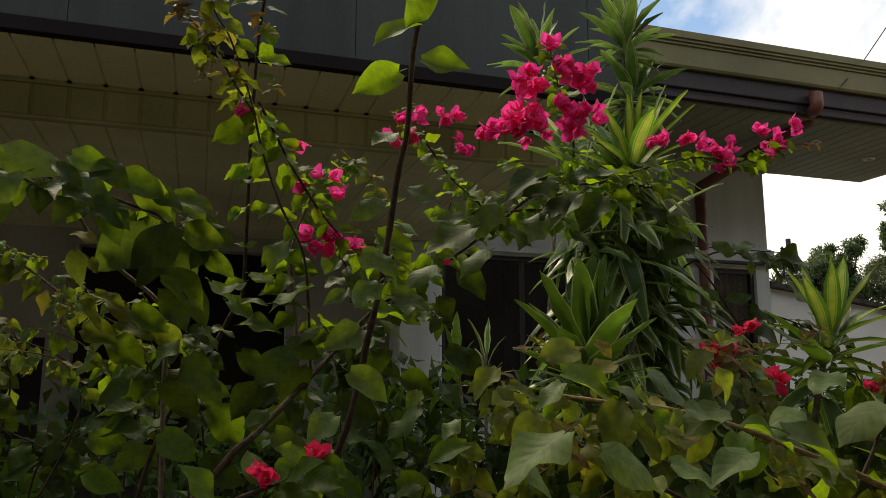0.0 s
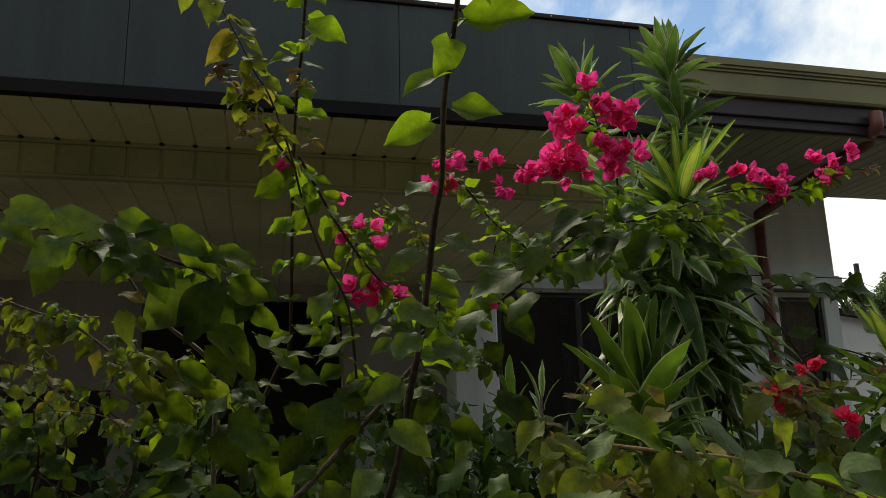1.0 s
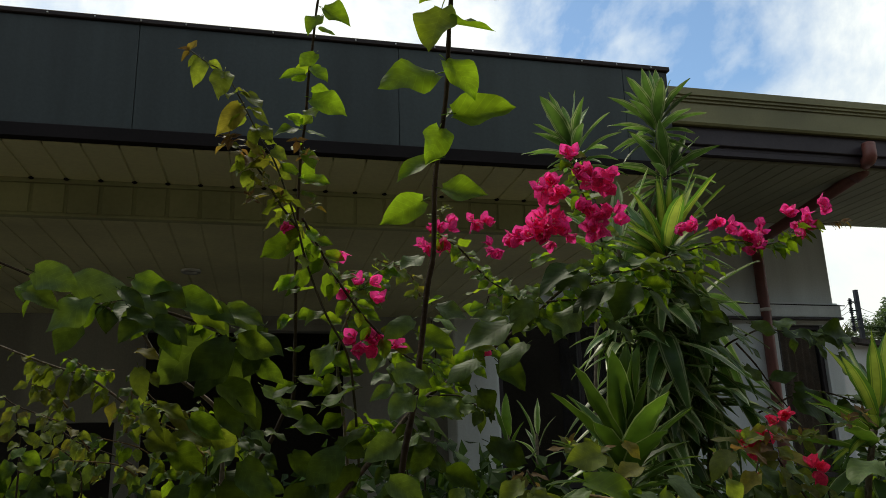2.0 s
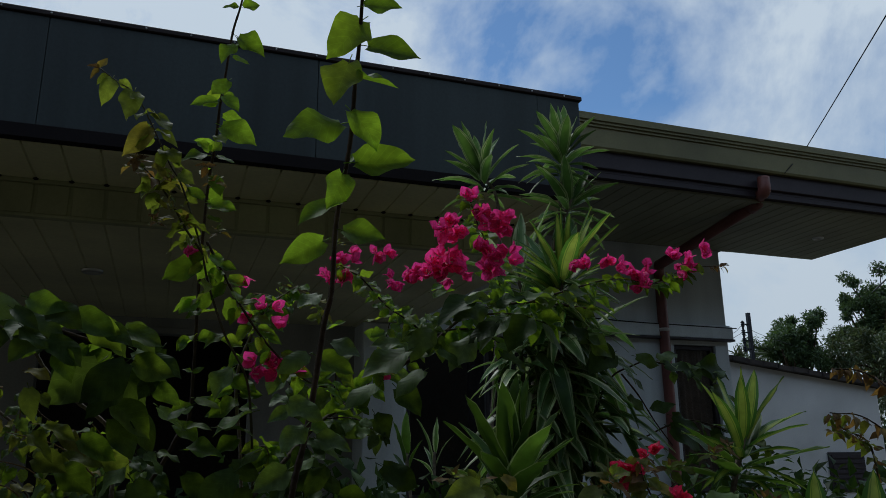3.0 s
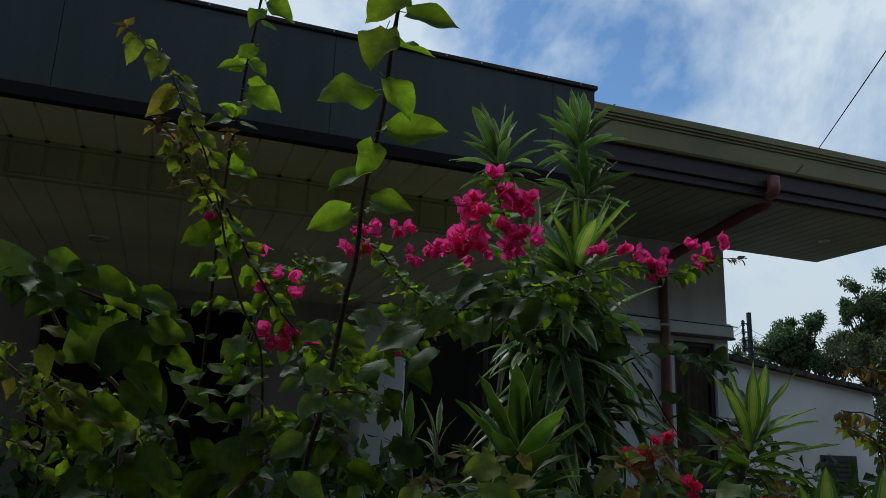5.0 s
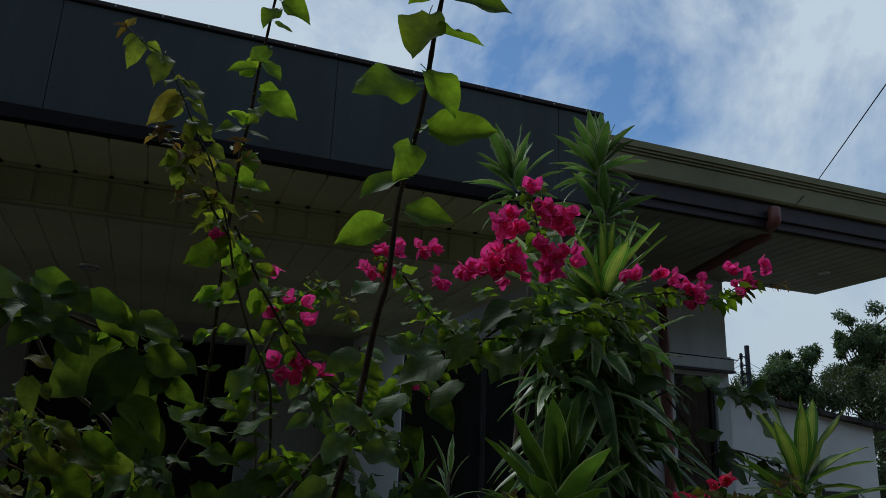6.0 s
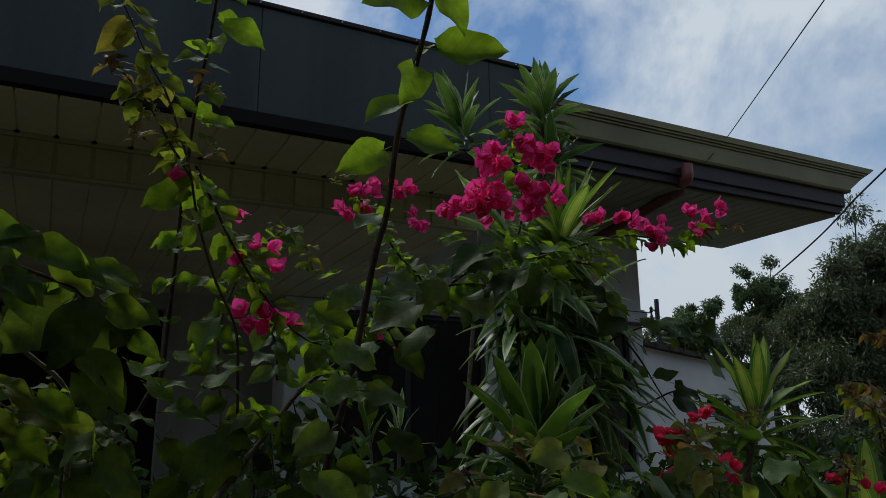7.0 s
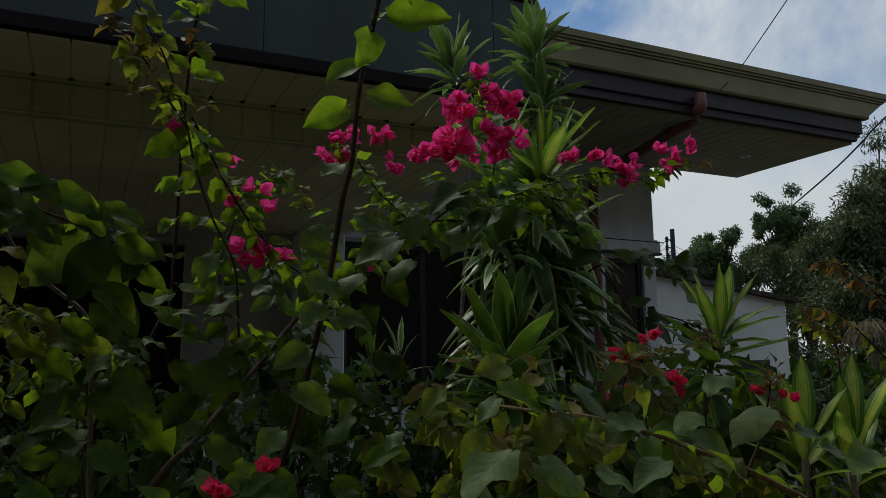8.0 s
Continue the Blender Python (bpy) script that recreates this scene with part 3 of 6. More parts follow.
def soffit_boards():
    """Six-inch boards, each with a shallow groove beside it."""
    bm = bmesh.new()
    x = PAR_END - 0.04
    while x > -5.2:
        box(x - 0.156, x - 0.004, PAR_Y + 0.034, BEAM_Y - 0.006, SOF_Z, SOF_Z + 0.012, 0.003, bm)
        box(x - 0.156, x - 0.004, BEAM_Y + 0.05, PORCH_Y - 0.004, SOF2_Z, SOF2_Z + 0.012, 0.003, bm)
        x -= 0.16
    box(-5.3, PAR_END - 0.035, PAR_Y + 0.074, BEAM_Y - 0.006, SOF_Z + 0.006, SOF_Z + 0.03, 0, bm)
    box(-5.3, PAR_END - 0.035, BEAM_Y + 0.05, PORCH_Y - 0.004, SOF2_Z + 0.006, SOF2_Z + 0.03, 0, bm)
    ob = part("ceiling", bm, M_SOFFIT)
    tagged(ob, "cream boarded porch soffit with narrow grooves", "ceiling", kind="structure")
    band = empty("soffit_band")
    tagged(band, "olive board-faced beam dropping below the porch soffit", "beam", kind="structure")
    x = PAR_END - 0.04
    while x > -5.2:
        part("board", box(x - 0.152, x - 0.008, BEAM_Y + 0.004, BEAM_Y + 0.02, SOF2_Z + 0.014, SOF_Z - 0.022, 0.003), M_BAND, band)
        # A black bead stands in for the shade inside each groove end.
        bm = bmesh.new()
        bmesh.ops.create_uvsphere(bm, u_segments=8, v_segments=5, radius=0.014, matrix=Matrix.Translation((x - 0.002, BEAM_Y - 0.012, SOF_Z - 0.002)) @ Matrix.Diagonal((1, 1, 0.5, 1)))
        part("gap", bm, M_STRIP, band, "black bead standing in for the shade in a groove end")
        x -= 0.16
    part("backing", box(-5.3, PAR_END - 0.04, BEAM_Y + 0.012, BEAM_Y + 0.046, SOF2_Z + 0.012, SOF_Z + 0.010, 0), M_BAND, band)
    part("lower_trim", box(-5.3, PAR_END - 0.04, BEAM_Y - 0.004, BEAM_Y + 0.048, SOF2_Z - 0.004, SOF2_Z + 0.012, 0.003), M_BAND, band)
    part("upper_trim", box(-5.3, PAR_END - 0.04, BEAM_Y - 0.004, BEAM_Y + 0.010, SOF_Z - 0.020, SOF_Z + 0.006, 0.003), M_BAND, band)


def downlight(at):
    top = empty("downlight", at)
    bm = bmesh.new()
    ring = [(0.065, 0.0), (0.062, -0.014), (0.05, -0.02), (0.042, -0.012), (0.038, 0.0)]
    prev = None
    for r, z in ring:
        row = [bm.verts.new((r * math.cos(a), r * math.sin(a), z)) for a in (2 * math.pi * j / 20 for j in range(20))]
        if prev:
            for j in range(20):
                bm.faces.new((prev[j], prev[(j + 1) % 20], row[(j + 1) % 20], row[j]))
        prev = row
    part("ring", bm, M_LIGHT, top, smooth=True)
    bm = bmesh.new()
    bmesh.ops.create_circle(bm, cap_ends=True, segments=20, radius=0.039, matrix=Matrix.Translation((0, 0, -0.002)))
    part("lens", bm, M_FRAME, top)
    tagged(top, "small round recessed downlight in the soffit, unlit", "lamp", "soffit downlights")


def wall_with_openings(name, x0, x1, y0, y1, z0, z1, holes, mat, label):
    """A wall along x, built of the pieces round its openings (x0, x1, z0, z1)."""
    bm = bmesh.new()
    xs = sorted({x0, x1, *[h[0] for h in holes], *[h[1] for h in holes]})
    for a, b in zip(xs, xs[1:]):
        hs = sorted([(h[2], h[3]) for h in holes if h[0] <= a and h[1] >= b])
        z = z0
        for low, high in hs + [(z1, z1)]:
            if low > z:
                box(a, b, y0, y1, z, low, 0, bm)
            z = high
    bmesh.ops.remove_doubles(bm, verts=bm.verts, dist=1e-4)
    ob = part(name, bm, mat)
    tagged(ob, label, "wall", kind="structure")
    return ob


M_GLASS = bpy.data.materials.new("window_glass")
M_GLASS.use_nodes = True
gn, gl = M_GLASS.node_tree.nodes, M_GLASS.node_tree.links
gn.remove(gn["Principled BSDF"])
g_clear, g_shine, g_mix, g_fres = gn.new("ShaderNodeBsdfTransparent"), gn.new("ShaderNodeBsdfGlossy"), gn.new("ShaderNodeMixShader"), gn.new("ShaderNodeFresnel")
g_clear.inputs["Color"].default_value = (0.82, 0.85, 0.86, 1)
g_shine.inputs["Roughness"].default_value = 0.03
g_fres.inputs["IOR"].default_value = 1.45
gl.new(g_fres.outputs[0], g_mix.inputs[0])
gl.new(g_clear.outputs[0], g_mix.inputs[1])
gl.new(g_shine.outputs[0], g_mix.inputs[2])
gl.new(g_mix.outputs[0], gn["Material Output"].inputs["Surface"])


def window(name, x0, x1, z0, z1, y, label, bars=2):
    top = empty(name)
    tagged(top, label, "window", kind="structure")
    w = 0.05
    part("window_frame", box(x0, x0 + w, y, y + 0.07, z0, z1), M_FRAME, top)
    part("window_frame", box(x1 - w, x1, y, y + 0.07, z0, z1), M_FRAME, top)
    part("window_frame", box(x0 + w, x1 - w, y, y + 0.07, z1 - w, z1), M_FRAME, top)
    part("window_frame", box(x0 + w, x1 - w, y, y + 0.07, z0, z0 + w), M_FRAME, top)
    for i in range(1, bars):
        x = x0 + (x1 - x0) * i / bars
        part("mullion", box(x - 0.02, x + 0.02, y + 0.005, y + 0.06, z0 + w, z1 - w), M_FRAME, top)
    g = part("pane", box(x0 + w, x1 - w, y + 0.03, y + 0.036, z0 + w, z1 - w, 0), M_GLASS, top, "clear glass reflecting the sky")
    g.visible_shadow = False
    return top


def curtain(x0, x1, y, z0, z1, folds, label, mat=None):
    bm = bmesh.new()
    k = folds * 8
    rows = []
    for z in (z0, (z0 + z1) / 2, z1):
        rows.append([bm.verts.new((x0 + (x1 - x0) * i / k, y + 0.025 * math.sin(2 * math.pi * i / 8) + 0.01 * math.sin(i * 0.37 + z), z)) for i in range(k + 1)])
    for a, b in zip(rows, rows[1:]):
        for i in range(k):
            bm.faces.new((a[i], a[i + 1], b[i + 1], b[i]))
    ob = part("curtain", bm, mat or M_CURTAIN, smooth=True)
    tagged(ob, label, "curtain")


FLOOR_Z = 0.80
parapet()
soffit_boards()
downlight((-0.362, 5.041, 3.008))
WALL_Y = 7.60
wall_with_openings("wall_porch", -5.3, 2.16, PORCH_Y, PORCH_Y + 0.14, FLOOR_Z + 0.002, 3.5, [(-0.86, 0.81, FLOOR_Z + 0.002, 2.88), (-3.2, -1.05, FLOOR_Z + 0.002, 2.13)], M_PORCH, "grey painted porch wall with dark openings, shade put into its grey")
wall_with_openings("wall_porch_side", 2.02, 2.16, PORCH_Y + 0.144, WALL_Y - 0.004, FLOOR_Z + 0.002, 4.2, [], M_PORCH, "grey painted side wall of the porch, shade put into its grey")
col = part("porch_column", box(1.72, 2.11, PORCH_Y - 0.34, PORCH_Y - 0.004, FLOOR_Z + 0.002, SOF2_Z - 0.004, 0.012), M_WALL)
tagged(col, "square white painted porch column", "column", kind="structure")
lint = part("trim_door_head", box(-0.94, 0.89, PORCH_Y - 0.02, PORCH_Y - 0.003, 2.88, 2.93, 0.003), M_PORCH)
tagged(lint, "grey painted door head trim", "trim", kind="structure")
wall_with_openings("wall_room_back", -5.3, 2.0, 9.6, 9.7, FLOOR_Z, 3.5, [], M_ROOM, "plaster wall of the room behind, dimness put into its colour")
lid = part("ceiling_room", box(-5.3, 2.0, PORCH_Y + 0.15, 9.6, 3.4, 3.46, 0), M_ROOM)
tagged(lid, "plaster ceiling of the room behind, dimness put into its colour", "ceiling", kind="structure")
fl = part("floor", box(-5.4, 6.68, 4.6, 12.0, 0.15, FLOOR_Z, 0.01), M_TILE)
tagged(fl, "dark grey porch floor slab", "floor", kind="structure")
# Unseen wall, added to keep skylight behind the camera off the plants and house.
sky_blocker = part("wall_street", box(-40, 40, -3.6, -3.4, 0.1, 7.6, 0.01), M_ROOM)
tagged(sky_blocker, "unseen dark wall added to block skylight from behind the camera", "wall", kind="structure")


# ---- the higher wing with the gutter ----
GUT_Y, WING_SOF, WING_X = 5.68, 4.31, 8.09
wing = wall_with_openings("wall_wing", 2.164, 6.64, WALL_Y, WALL_Y + 0.16, FLOOR_Z + 0.002, 4.6, [(5.84, 6.45, 1.4, 3.12), (2.48, 4.35, 1.4, 3.13)], M_WALL, "white painted house wall with two tall windows")
wall_s = part("wall_wing_side", box(6.48, 6.64, WALL_Y + 0.164, 12.0, FLOOR_Z + 0.002, 4.6, 0), M_WALL)
tagged(wall_s, "white painted side wall of the house", "wall", kind="structure")
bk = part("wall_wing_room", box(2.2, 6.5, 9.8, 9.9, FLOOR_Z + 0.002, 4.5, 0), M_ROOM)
tagged(bk, "plaster wall of the wing's room, dimness put into its colour", "wall", kind="structure")
bm0 = box(4.5, 6.675, WALL_Y - 0.08, WALL_Y - 0.004, 3.198, 3.348, 0.006)
box(4.5, 6.66, WALL_Y - 0.05, WALL_Y - 0.003, 3.351, 3.368, 0.004, bm0)
tagged(part("trim_lintel", bm0, M_WALL), "white moulded lintel band over the window", "trim", kind="structure")
tagged(part("trim_window_head", box(2.33, 4.45, WALL_Y - 0.07, WALL_Y - 0.004, 3.155, 3.215, 0.005), M_WALL), "white window head moulding", "trim", kind="structure")
tagged(part("trim_lintel_line", box(4.5, 6.68, WALL_Y - 0.1, WALL_Y - 0.005, 3.168, 3.195, 0.003), M_FRAME), "dark strip under the lintel band", "trim", kind="structure")
window("window_1", 5.845, 6.445, 1.42, 3.115, WALL_Y + 0.04, "dark framed tall window with a brown curtain drawn behind it", 1)
window("window_2", 2.485, 4.345, 1.42, 3.125, WALL_Y + 0.04, "dark framed wide window, unlit room behind", 2)
curtain(5.95, 6.44, WALL_Y + 0.14, FLOOR_Z, 3.11, 5, "brown curtain hanging drawn behind the window")
curtain(3.3, 3.9, WALL_Y + 0.35, FLOOR_Z, 3.1, 5, "dark blue curtain hanging half open behind the window", M_CURTAIN2)
OUT = [(-1.0, GUT_Y), (WING_X, GUT_Y), (WING_X, 7.5), (6.69, 7.58), (6.69, 12.0), (-1.0, 12.0)]
rf = part("roof_deck", prism([(x, y + 0.02) for x, y in OUT], WING_SOF + 0.03, 4.85), M_STEP)
tagged(rf, "flat roof slab of the house wing with dark edges", "roof", kind="structure")


def wing_soffit():
    bm = bmesh.new()
    x = WING_X - 0.01
    while x > -0.9:
        box(x - 0.156, x - 0.004, GUT_Y + 0.08, 7.5, WING_SOF, WING_SOF + 0.012, 0.003, bm)
        x -= 0.16
    box(-0.9, WING_X - 0.02, GUT_Y + 0.08, 7.5, WING_SOF + 0.008, WING_SOF + 0.026, 0, bm)
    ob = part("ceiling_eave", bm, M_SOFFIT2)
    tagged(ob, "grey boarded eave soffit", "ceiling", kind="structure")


def gutter():
    """Moulded olive gutter above three stepped plum fascia boards; the end follows the profile."""
    top = empty("gutter")
    tagged(top, "olive moulded roof gutter along the eave", "gutter", kind="structure")
    y, z = GUT_Y, 4.59
    prof = [(y + 0.02, z), (y - 0.05, z), (y - 0.062, z + 0.022), (y - 0.062, z + 0.034), (y - 0.04, z + 0.036), (y - 0.04, z + 0.218), (y - 0.055, z + 0.221), (y - 0.055, z + 0.244), (y - 0.072, z + 0.248), (y - 0.072, z + 0.270), (y - 0.088, z + 0.275), (y - 0.09, z + 0.34), (y + 0.02, z + 0.34)]
    bm = sweep(prof, -1.0, 8.2)
    for v in bm.verts:
        if v.co.x > 7:
            v.co.x = WING_X + 0.13 + max(0, v.co.z - z - 0.03) * 1.45
    part("trough", bm, M_OLIVE, top)
    z1 = z - 0.003
    for i, tall in enumerate((0.17, 0.038, 0.04)):
        part("fascia_board", sweep([(y + 0.09, z1), (y - 0.012 + 0.03 * i, z1), (y - 0.012 + 0.03 * i, z1 - tall + 0.01), (y - 0.004 + 0.03 * i, z1 - tall + 0.003), (y + 0.09, z1 - tall + 0.003)], -1.0, WING_X + 0.06 - 0.015 * i), M_STEP, top)
        z1 -= tall


def downpipe():
    top = empty("downpipe")
    tagged(top, "red-brown round downpipe from the gutter down the white wall", "pipe", kind="structure")
    r = 0.062
    a, b, c = Vector((5.585, 5.6, 4.469)), Vector((5.711, 5.85, 4.325)), Vector((5.437, 7.2, 3.977))
    part("outlet", tube(spline([a + Vector((0.01, 0, 0.04)), a - Vector((0, 0, 0.1)), b.lerp(a, 0.35), b], 6), r, r, 12, None, 0), M_PIPE, top, smooth=True)
    part("collar", tube([b.lerp(a, 0.12), b.lerp(c, 0.06)], r * 1.18, r * 1.18, 12, None, 0), M_PIPE, top, smooth=True)
    part("arm", tube(spline([b, b.lerp(c, 0.5), c], 6), r * 0.95, r * 0.95, 12, None, 0), M_PIPE, top, smooth=True)
    x = 5.66
    part("shaft", tube(spline([c, (x, WALL_Y - 0.08, 3.95), (x, WALL_Y - 0.08, 3.6), (x, WALL_Y - 0.08, FLOOR_Z)], 8), r, r, 12, None, 0), M_PIPE, top, smooth=True)
    part("clip", tube([Vector((x, WALL_Y - 0.08, 3.29)), Vector((x, WALL_Y - 0.08, 3.25))], r * 1.12, r * 1.12, 12, None, 0), M_CLIP, top, smooth=True)


wing_soffit()
gutter()
downpipe()
downlight((7.286, 6.616, 4.306))


def cable(points, r, label, steps=8):
    ob = part("cable", tube(spline(points, steps), r, r, 5, None, 0), M_CABLE, smooth=True)
    tagged(ob, label, "cable")


def onward(a, b, y):
    """The point where the straight line from a through b comes to the plane y."""
    a, b = Vector(a), Vector(b)
    return a + (b - a) * ((y - a.y) / (b.y - a.y))


c0, c1 = (6.211, 5.58, 4.928), (4.571, 3.2, 4.788)
cable([(5.9, 5.62, 4.603), (6.016, 5.625, 4.712), c0, onward(c0, c1, 1.5), onward(c0, c1, -3.0)], 0.005, "thin black cable running up from the gutter")
k0, k1 = (14.992, 12.2, 5.462), (12.463, 8.2, 5.97)
cable([(23.184, 19.5, 7.149), k0, (13.768, 10.2, 5.68), (12.994, 9.0, 5.85), k1, onward(k0, k1, 3.0), onward(k0, k1, -3.0)], 0.018, "thick twisted black service cable above the trees")

cable([(4.722, 7.52, 3.367), (5.255, 7.52, 3.348), (5.811, 7.52, 3.342), (6.733, 7.52, 3.334)], 0.007, "thin black cable clipped along the white wall")


# ---- shed, fence post ----
def shed():
    top = empty("shed")
    tagged(top, "white walled shed with a dark tin roof", "shed", kind="structure")
    y, x0, x1 = 10.0, 7.2, 11.74
    ridge = lambda x: 3.27 - 0.122 * (x - 8.6)
    bm = bmesh.new()
    v = [bm.verts.new(c) for c in ((x0, y, 0.2), (x1, y, 0.2), (x1, y, ridge(x1)), (x0, y, ridge(x0)), (x0, y + 3, 0.2), (x1, y + 3, 0.2), (x1, y + 3, ridge(x1)), (x0, y + 3, ridge(x0)))]
    for f in ((0, 1, 2, 3), (5, 4, 7, 6), (1, 5, 6, 2), (4, 0, 3, 7), (3, 2, 6, 7)):
        bm.faces.new([v[i] for i in f])
    part("wall", bm, M_SHED, top)
    n = 16
    for i in range(n):
        a, b = x0 - 0.1 + 4.85 * i / n, x0 - 0.1 + 4.85 * (i + 1) / n
        za, zb = ridge(a) + 0.008 * (i % 2), ridge(b) + 0.008 * (i % 2) + 0.006 * math.sin(i * 2.1)
        bm = bmesh.new()
        v = [bm.verts.new(c) for c in ((a, y - 0.14, za), (b + 0.02, y - 0.14, zb), (b + 0.02, y - 0.14, zb + 0.075), (a, y - 0.14, za + 0.075), (a, y + 3.1, za), (b + 0.02, y + 3.1, zb), (b + 0.02, y + 3.1, zb + 0.085), (a, y + 3.1, za + 0.085))]
        for f in ((0, 1, 2, 3), (5, 4, 7, 6), (1, 5, 6, 2), (4, 0, 3, 7), (3, 2, 6, 7), (1, 0, 4, 5)):
            bm.faces.new([v[i] for i in f])
        part("roof_sheet", bm, M_TIN, top)
    win = part("louvre_window", box(10.45, 11.22, y - 0.03, y - 0.004, 1.2, 1.83, 0.004), M_FRAME, top, "dark louvred window")
    for i in range(7):
        part("slat", box(10.5, 11.17, y - 0.05, y - 0.033, 1.25 + 0.08 * i, 1.305 + 0.08 * i, 0.003), M_STEP, win)


def fence_post(at):
    top = empty("fence_post", at)
    tagged(top, "dark steel electric fence post with insulators", "post")
    part("post", box(-0.03, 0.03, -0.03, 0.03, 0, 0.80, 0.004), M_DARK, top)
    part("bracket", box(-0.15, -0.12, -0.012, 0.012, 0.12, 0.66, 0.003), M_DARK, top)
    for i in range(4):
        z = 0.18 + 0.14 * i
        bm = tube([Vector((-0.12, 0, z)), Vector((-0.03, 0, z))], 0.012, 0.012, 6, None, 0)
        for k in range(3):
            bmesh.ops.create_uvsphere(bm, u_segments=8, v_segments=6, radius=0.034, matrix=Matrix.Translation((-0.135, 0, z - 0.03 + 0.03 * k)) @ Matrix.Diagonal((1, 1, 0.5, 1)))
        part("insulator", bm, M_DARK, top, smooth=True)
    return top


shed()
fence_post((9.427, 10.3, 3.35))
for i in range(3):
    cable([(9.302, 10.3, 3.987), (9.853, 10.6, 3.868), (12.125, 12.0, 3.877)] if i == 0 else [(9.277, 10.3, 3.81), (8.686, 9.9, 3.616), (7.917, 9.3, 3.398)] if i == 1 else [(9.274, 10.3, 3.936), (8.75, 9.9, 3.722), (7.926, 9.3, 3.528)], 0.004, "thin steel fence wire on the insulators")


# ---- trees ----
def leaf_cloud(name, spots, mat, size, seed, narrow=0.4, parent=None, label=""):
    """Many small blades in one mesh; spots are (centre, radius, count)."""
    rng = np.random.default_rng(seed)
    vs, fs, uvs = [], [], []
    total = 0
    for centre, radius, count in spots:
        d = rng.normal(size=(count, 3))
        d /= np.linalg.norm(d, axis=1, keepdims=True)
        r = radius * (0.3 + 0.45 * np.minimum(1.65, np.abs(rng.normal(size=(count, 1)))))
        p = np.array(centre) + d * r * np.array((1, 1, 0.85))
        way = d * 0.6 + rng.normal(size=(count, 3)) * 0.6 + np.array((0, 0, -0.35))
        way /= np.linalg.norm(way, axis=1, keepdims=True)
        up = rng.normal(size=(count, 3)) * 0.5 + np.array((0, 0, 1.0))
        x = np.cross(way, up)
        x /= np.linalg.norm(x, axis=1, keepdims=True) + 1e-6
        z = np.cross(x, way)
        s = size * rng.uniform(0.6, 1.3, (count, 1))
        w = s * narrow / 2
        pts = np.stack([p, p + way * s * 0.4 - x * w + z * w * 0.3, p + way * s * 0.45 - z * s * 0.02, p + way * s * 0.4 + x * w + z * w * 0.3, p + way * s - z * s * 0.15], 1)
        vs.append(pts.reshape(-1, 3))
        base = total + np.arange(count)[:, None] * 5
        fs.append(np.concatenate([base + np.array((0, 2, 1)), base + np.array((0, 3, 2)), base + np.array((1, 2, 4)), base + np.array((2, 3, 4))], 0))
        total += count * 5
    me = bpy.data.meshes.new(name)
    me.from_pydata(np.concatenate(vs).tolist(), [], np.concatenate(fs).tolist())
    me.materials.append(mat)
    ob = new(name, me)
    if parent:
        ob.parent = parent
    if label:
        ob["label"] = label
    return ob


def tree(crown_spots, mat, size, narrow, seed, label, lean=(0, 0)):
    rng = random.Random(seed)
    mid = sum((Vector(c) for c, r, k in crown_spots), Vector()) / len(crown_spots)
    base = (mid.x, mid.y, 0.2)
    height = mid.z - 0.2
    top = empty("tree", base)
    tagged(top, label, "tree")
    top.matrix_world = Matrix()
    b = Vector(base)
    head = b + Vector((lean[0], lean[1], height))
    bm = tube(spline([b, b.lerp(head, 0.5) + Vector((0.1, 0, 0)), head], 6), 0.16, 0.07, 8)
    for c, r, k in crown_spots:
        c = Vector(c)
        start = b.lerp(head, rng.uniform(0.45, 0.95))
        tube(spline([start, start.lerp(c, 0.5) + Vector((0, 0, 0.15)), c], 5), 0.045, 0.012, 6, bm)
    part("trunk", bm, M_BARK, top, smooth=True)
    crown = leaf_cloud("crown", crown_spots, mat, size, seed, narrow, top)
    crown["kind"] = "stuff"
    return top


def clumps(centre, spread, radius, n, count, seed):
    rng = random.Random(seed)
    out = []
    for i in range(n):
        v = Vector((rng.gauss(0, 0.5), rng.gauss(0, 0.5), rng.gauss(0, 0.5)))
        out.append((tuple(Vector(centre) + Vector((v.x * spread[0], v.y * spread[1], v.z * spread[2]))), radius * rng.uniform(0.55, 1.2), int(count * rng.uniform(0.6, 1.3))))
    return out


tree(clumps((14.48, 14.5, 4.288), (0.8, 0.7, 0.62), 0.25, 64, 400, 5), M_TREE, 0.082, 0.5, 5, "small dense round-crowned dark green tree")
tree(clumps((22.987, 19.5, 6.139), (1.5, 1.0, 1.4), 0.32, 84, 330, 8), M_TREE, 0.105, 0.55, 8, "tall dark green tree with a loose uneven crown")
tree(clumps((17.53, 12.5, 4.462), (1.1, 1.0, 1.2), 0.5, 44, 620, 12) + clumps((19.532, 12.5, 5.861), (1.0, 1.0, 1.3), 0.5, 44, 620, 17) + clumps((17.158, 12.3, 2.976), (1.6, 0.6, 0.9), 0.5, 34, 560, 18), M_MANGO, 0.16, 0.27, 12, "broad mango tree with long narrow drooping leaves")
tree(clumps((22.641, 12.6, 5.007), (2.0, 1.2, 2.4), 0.6, 90, 560, 13), M_MANGO, 0.165, 0.27, 13, "broad mango tree with long narrow drooping leaves")
tree(clumps((17.503, 14.0, 4.278), (2.2, 0.8, 0.6), 0.45, 26, 420, 14), M_MANGO, 0.15, 0.27, 14, "low leafy tree behind the shed roof")
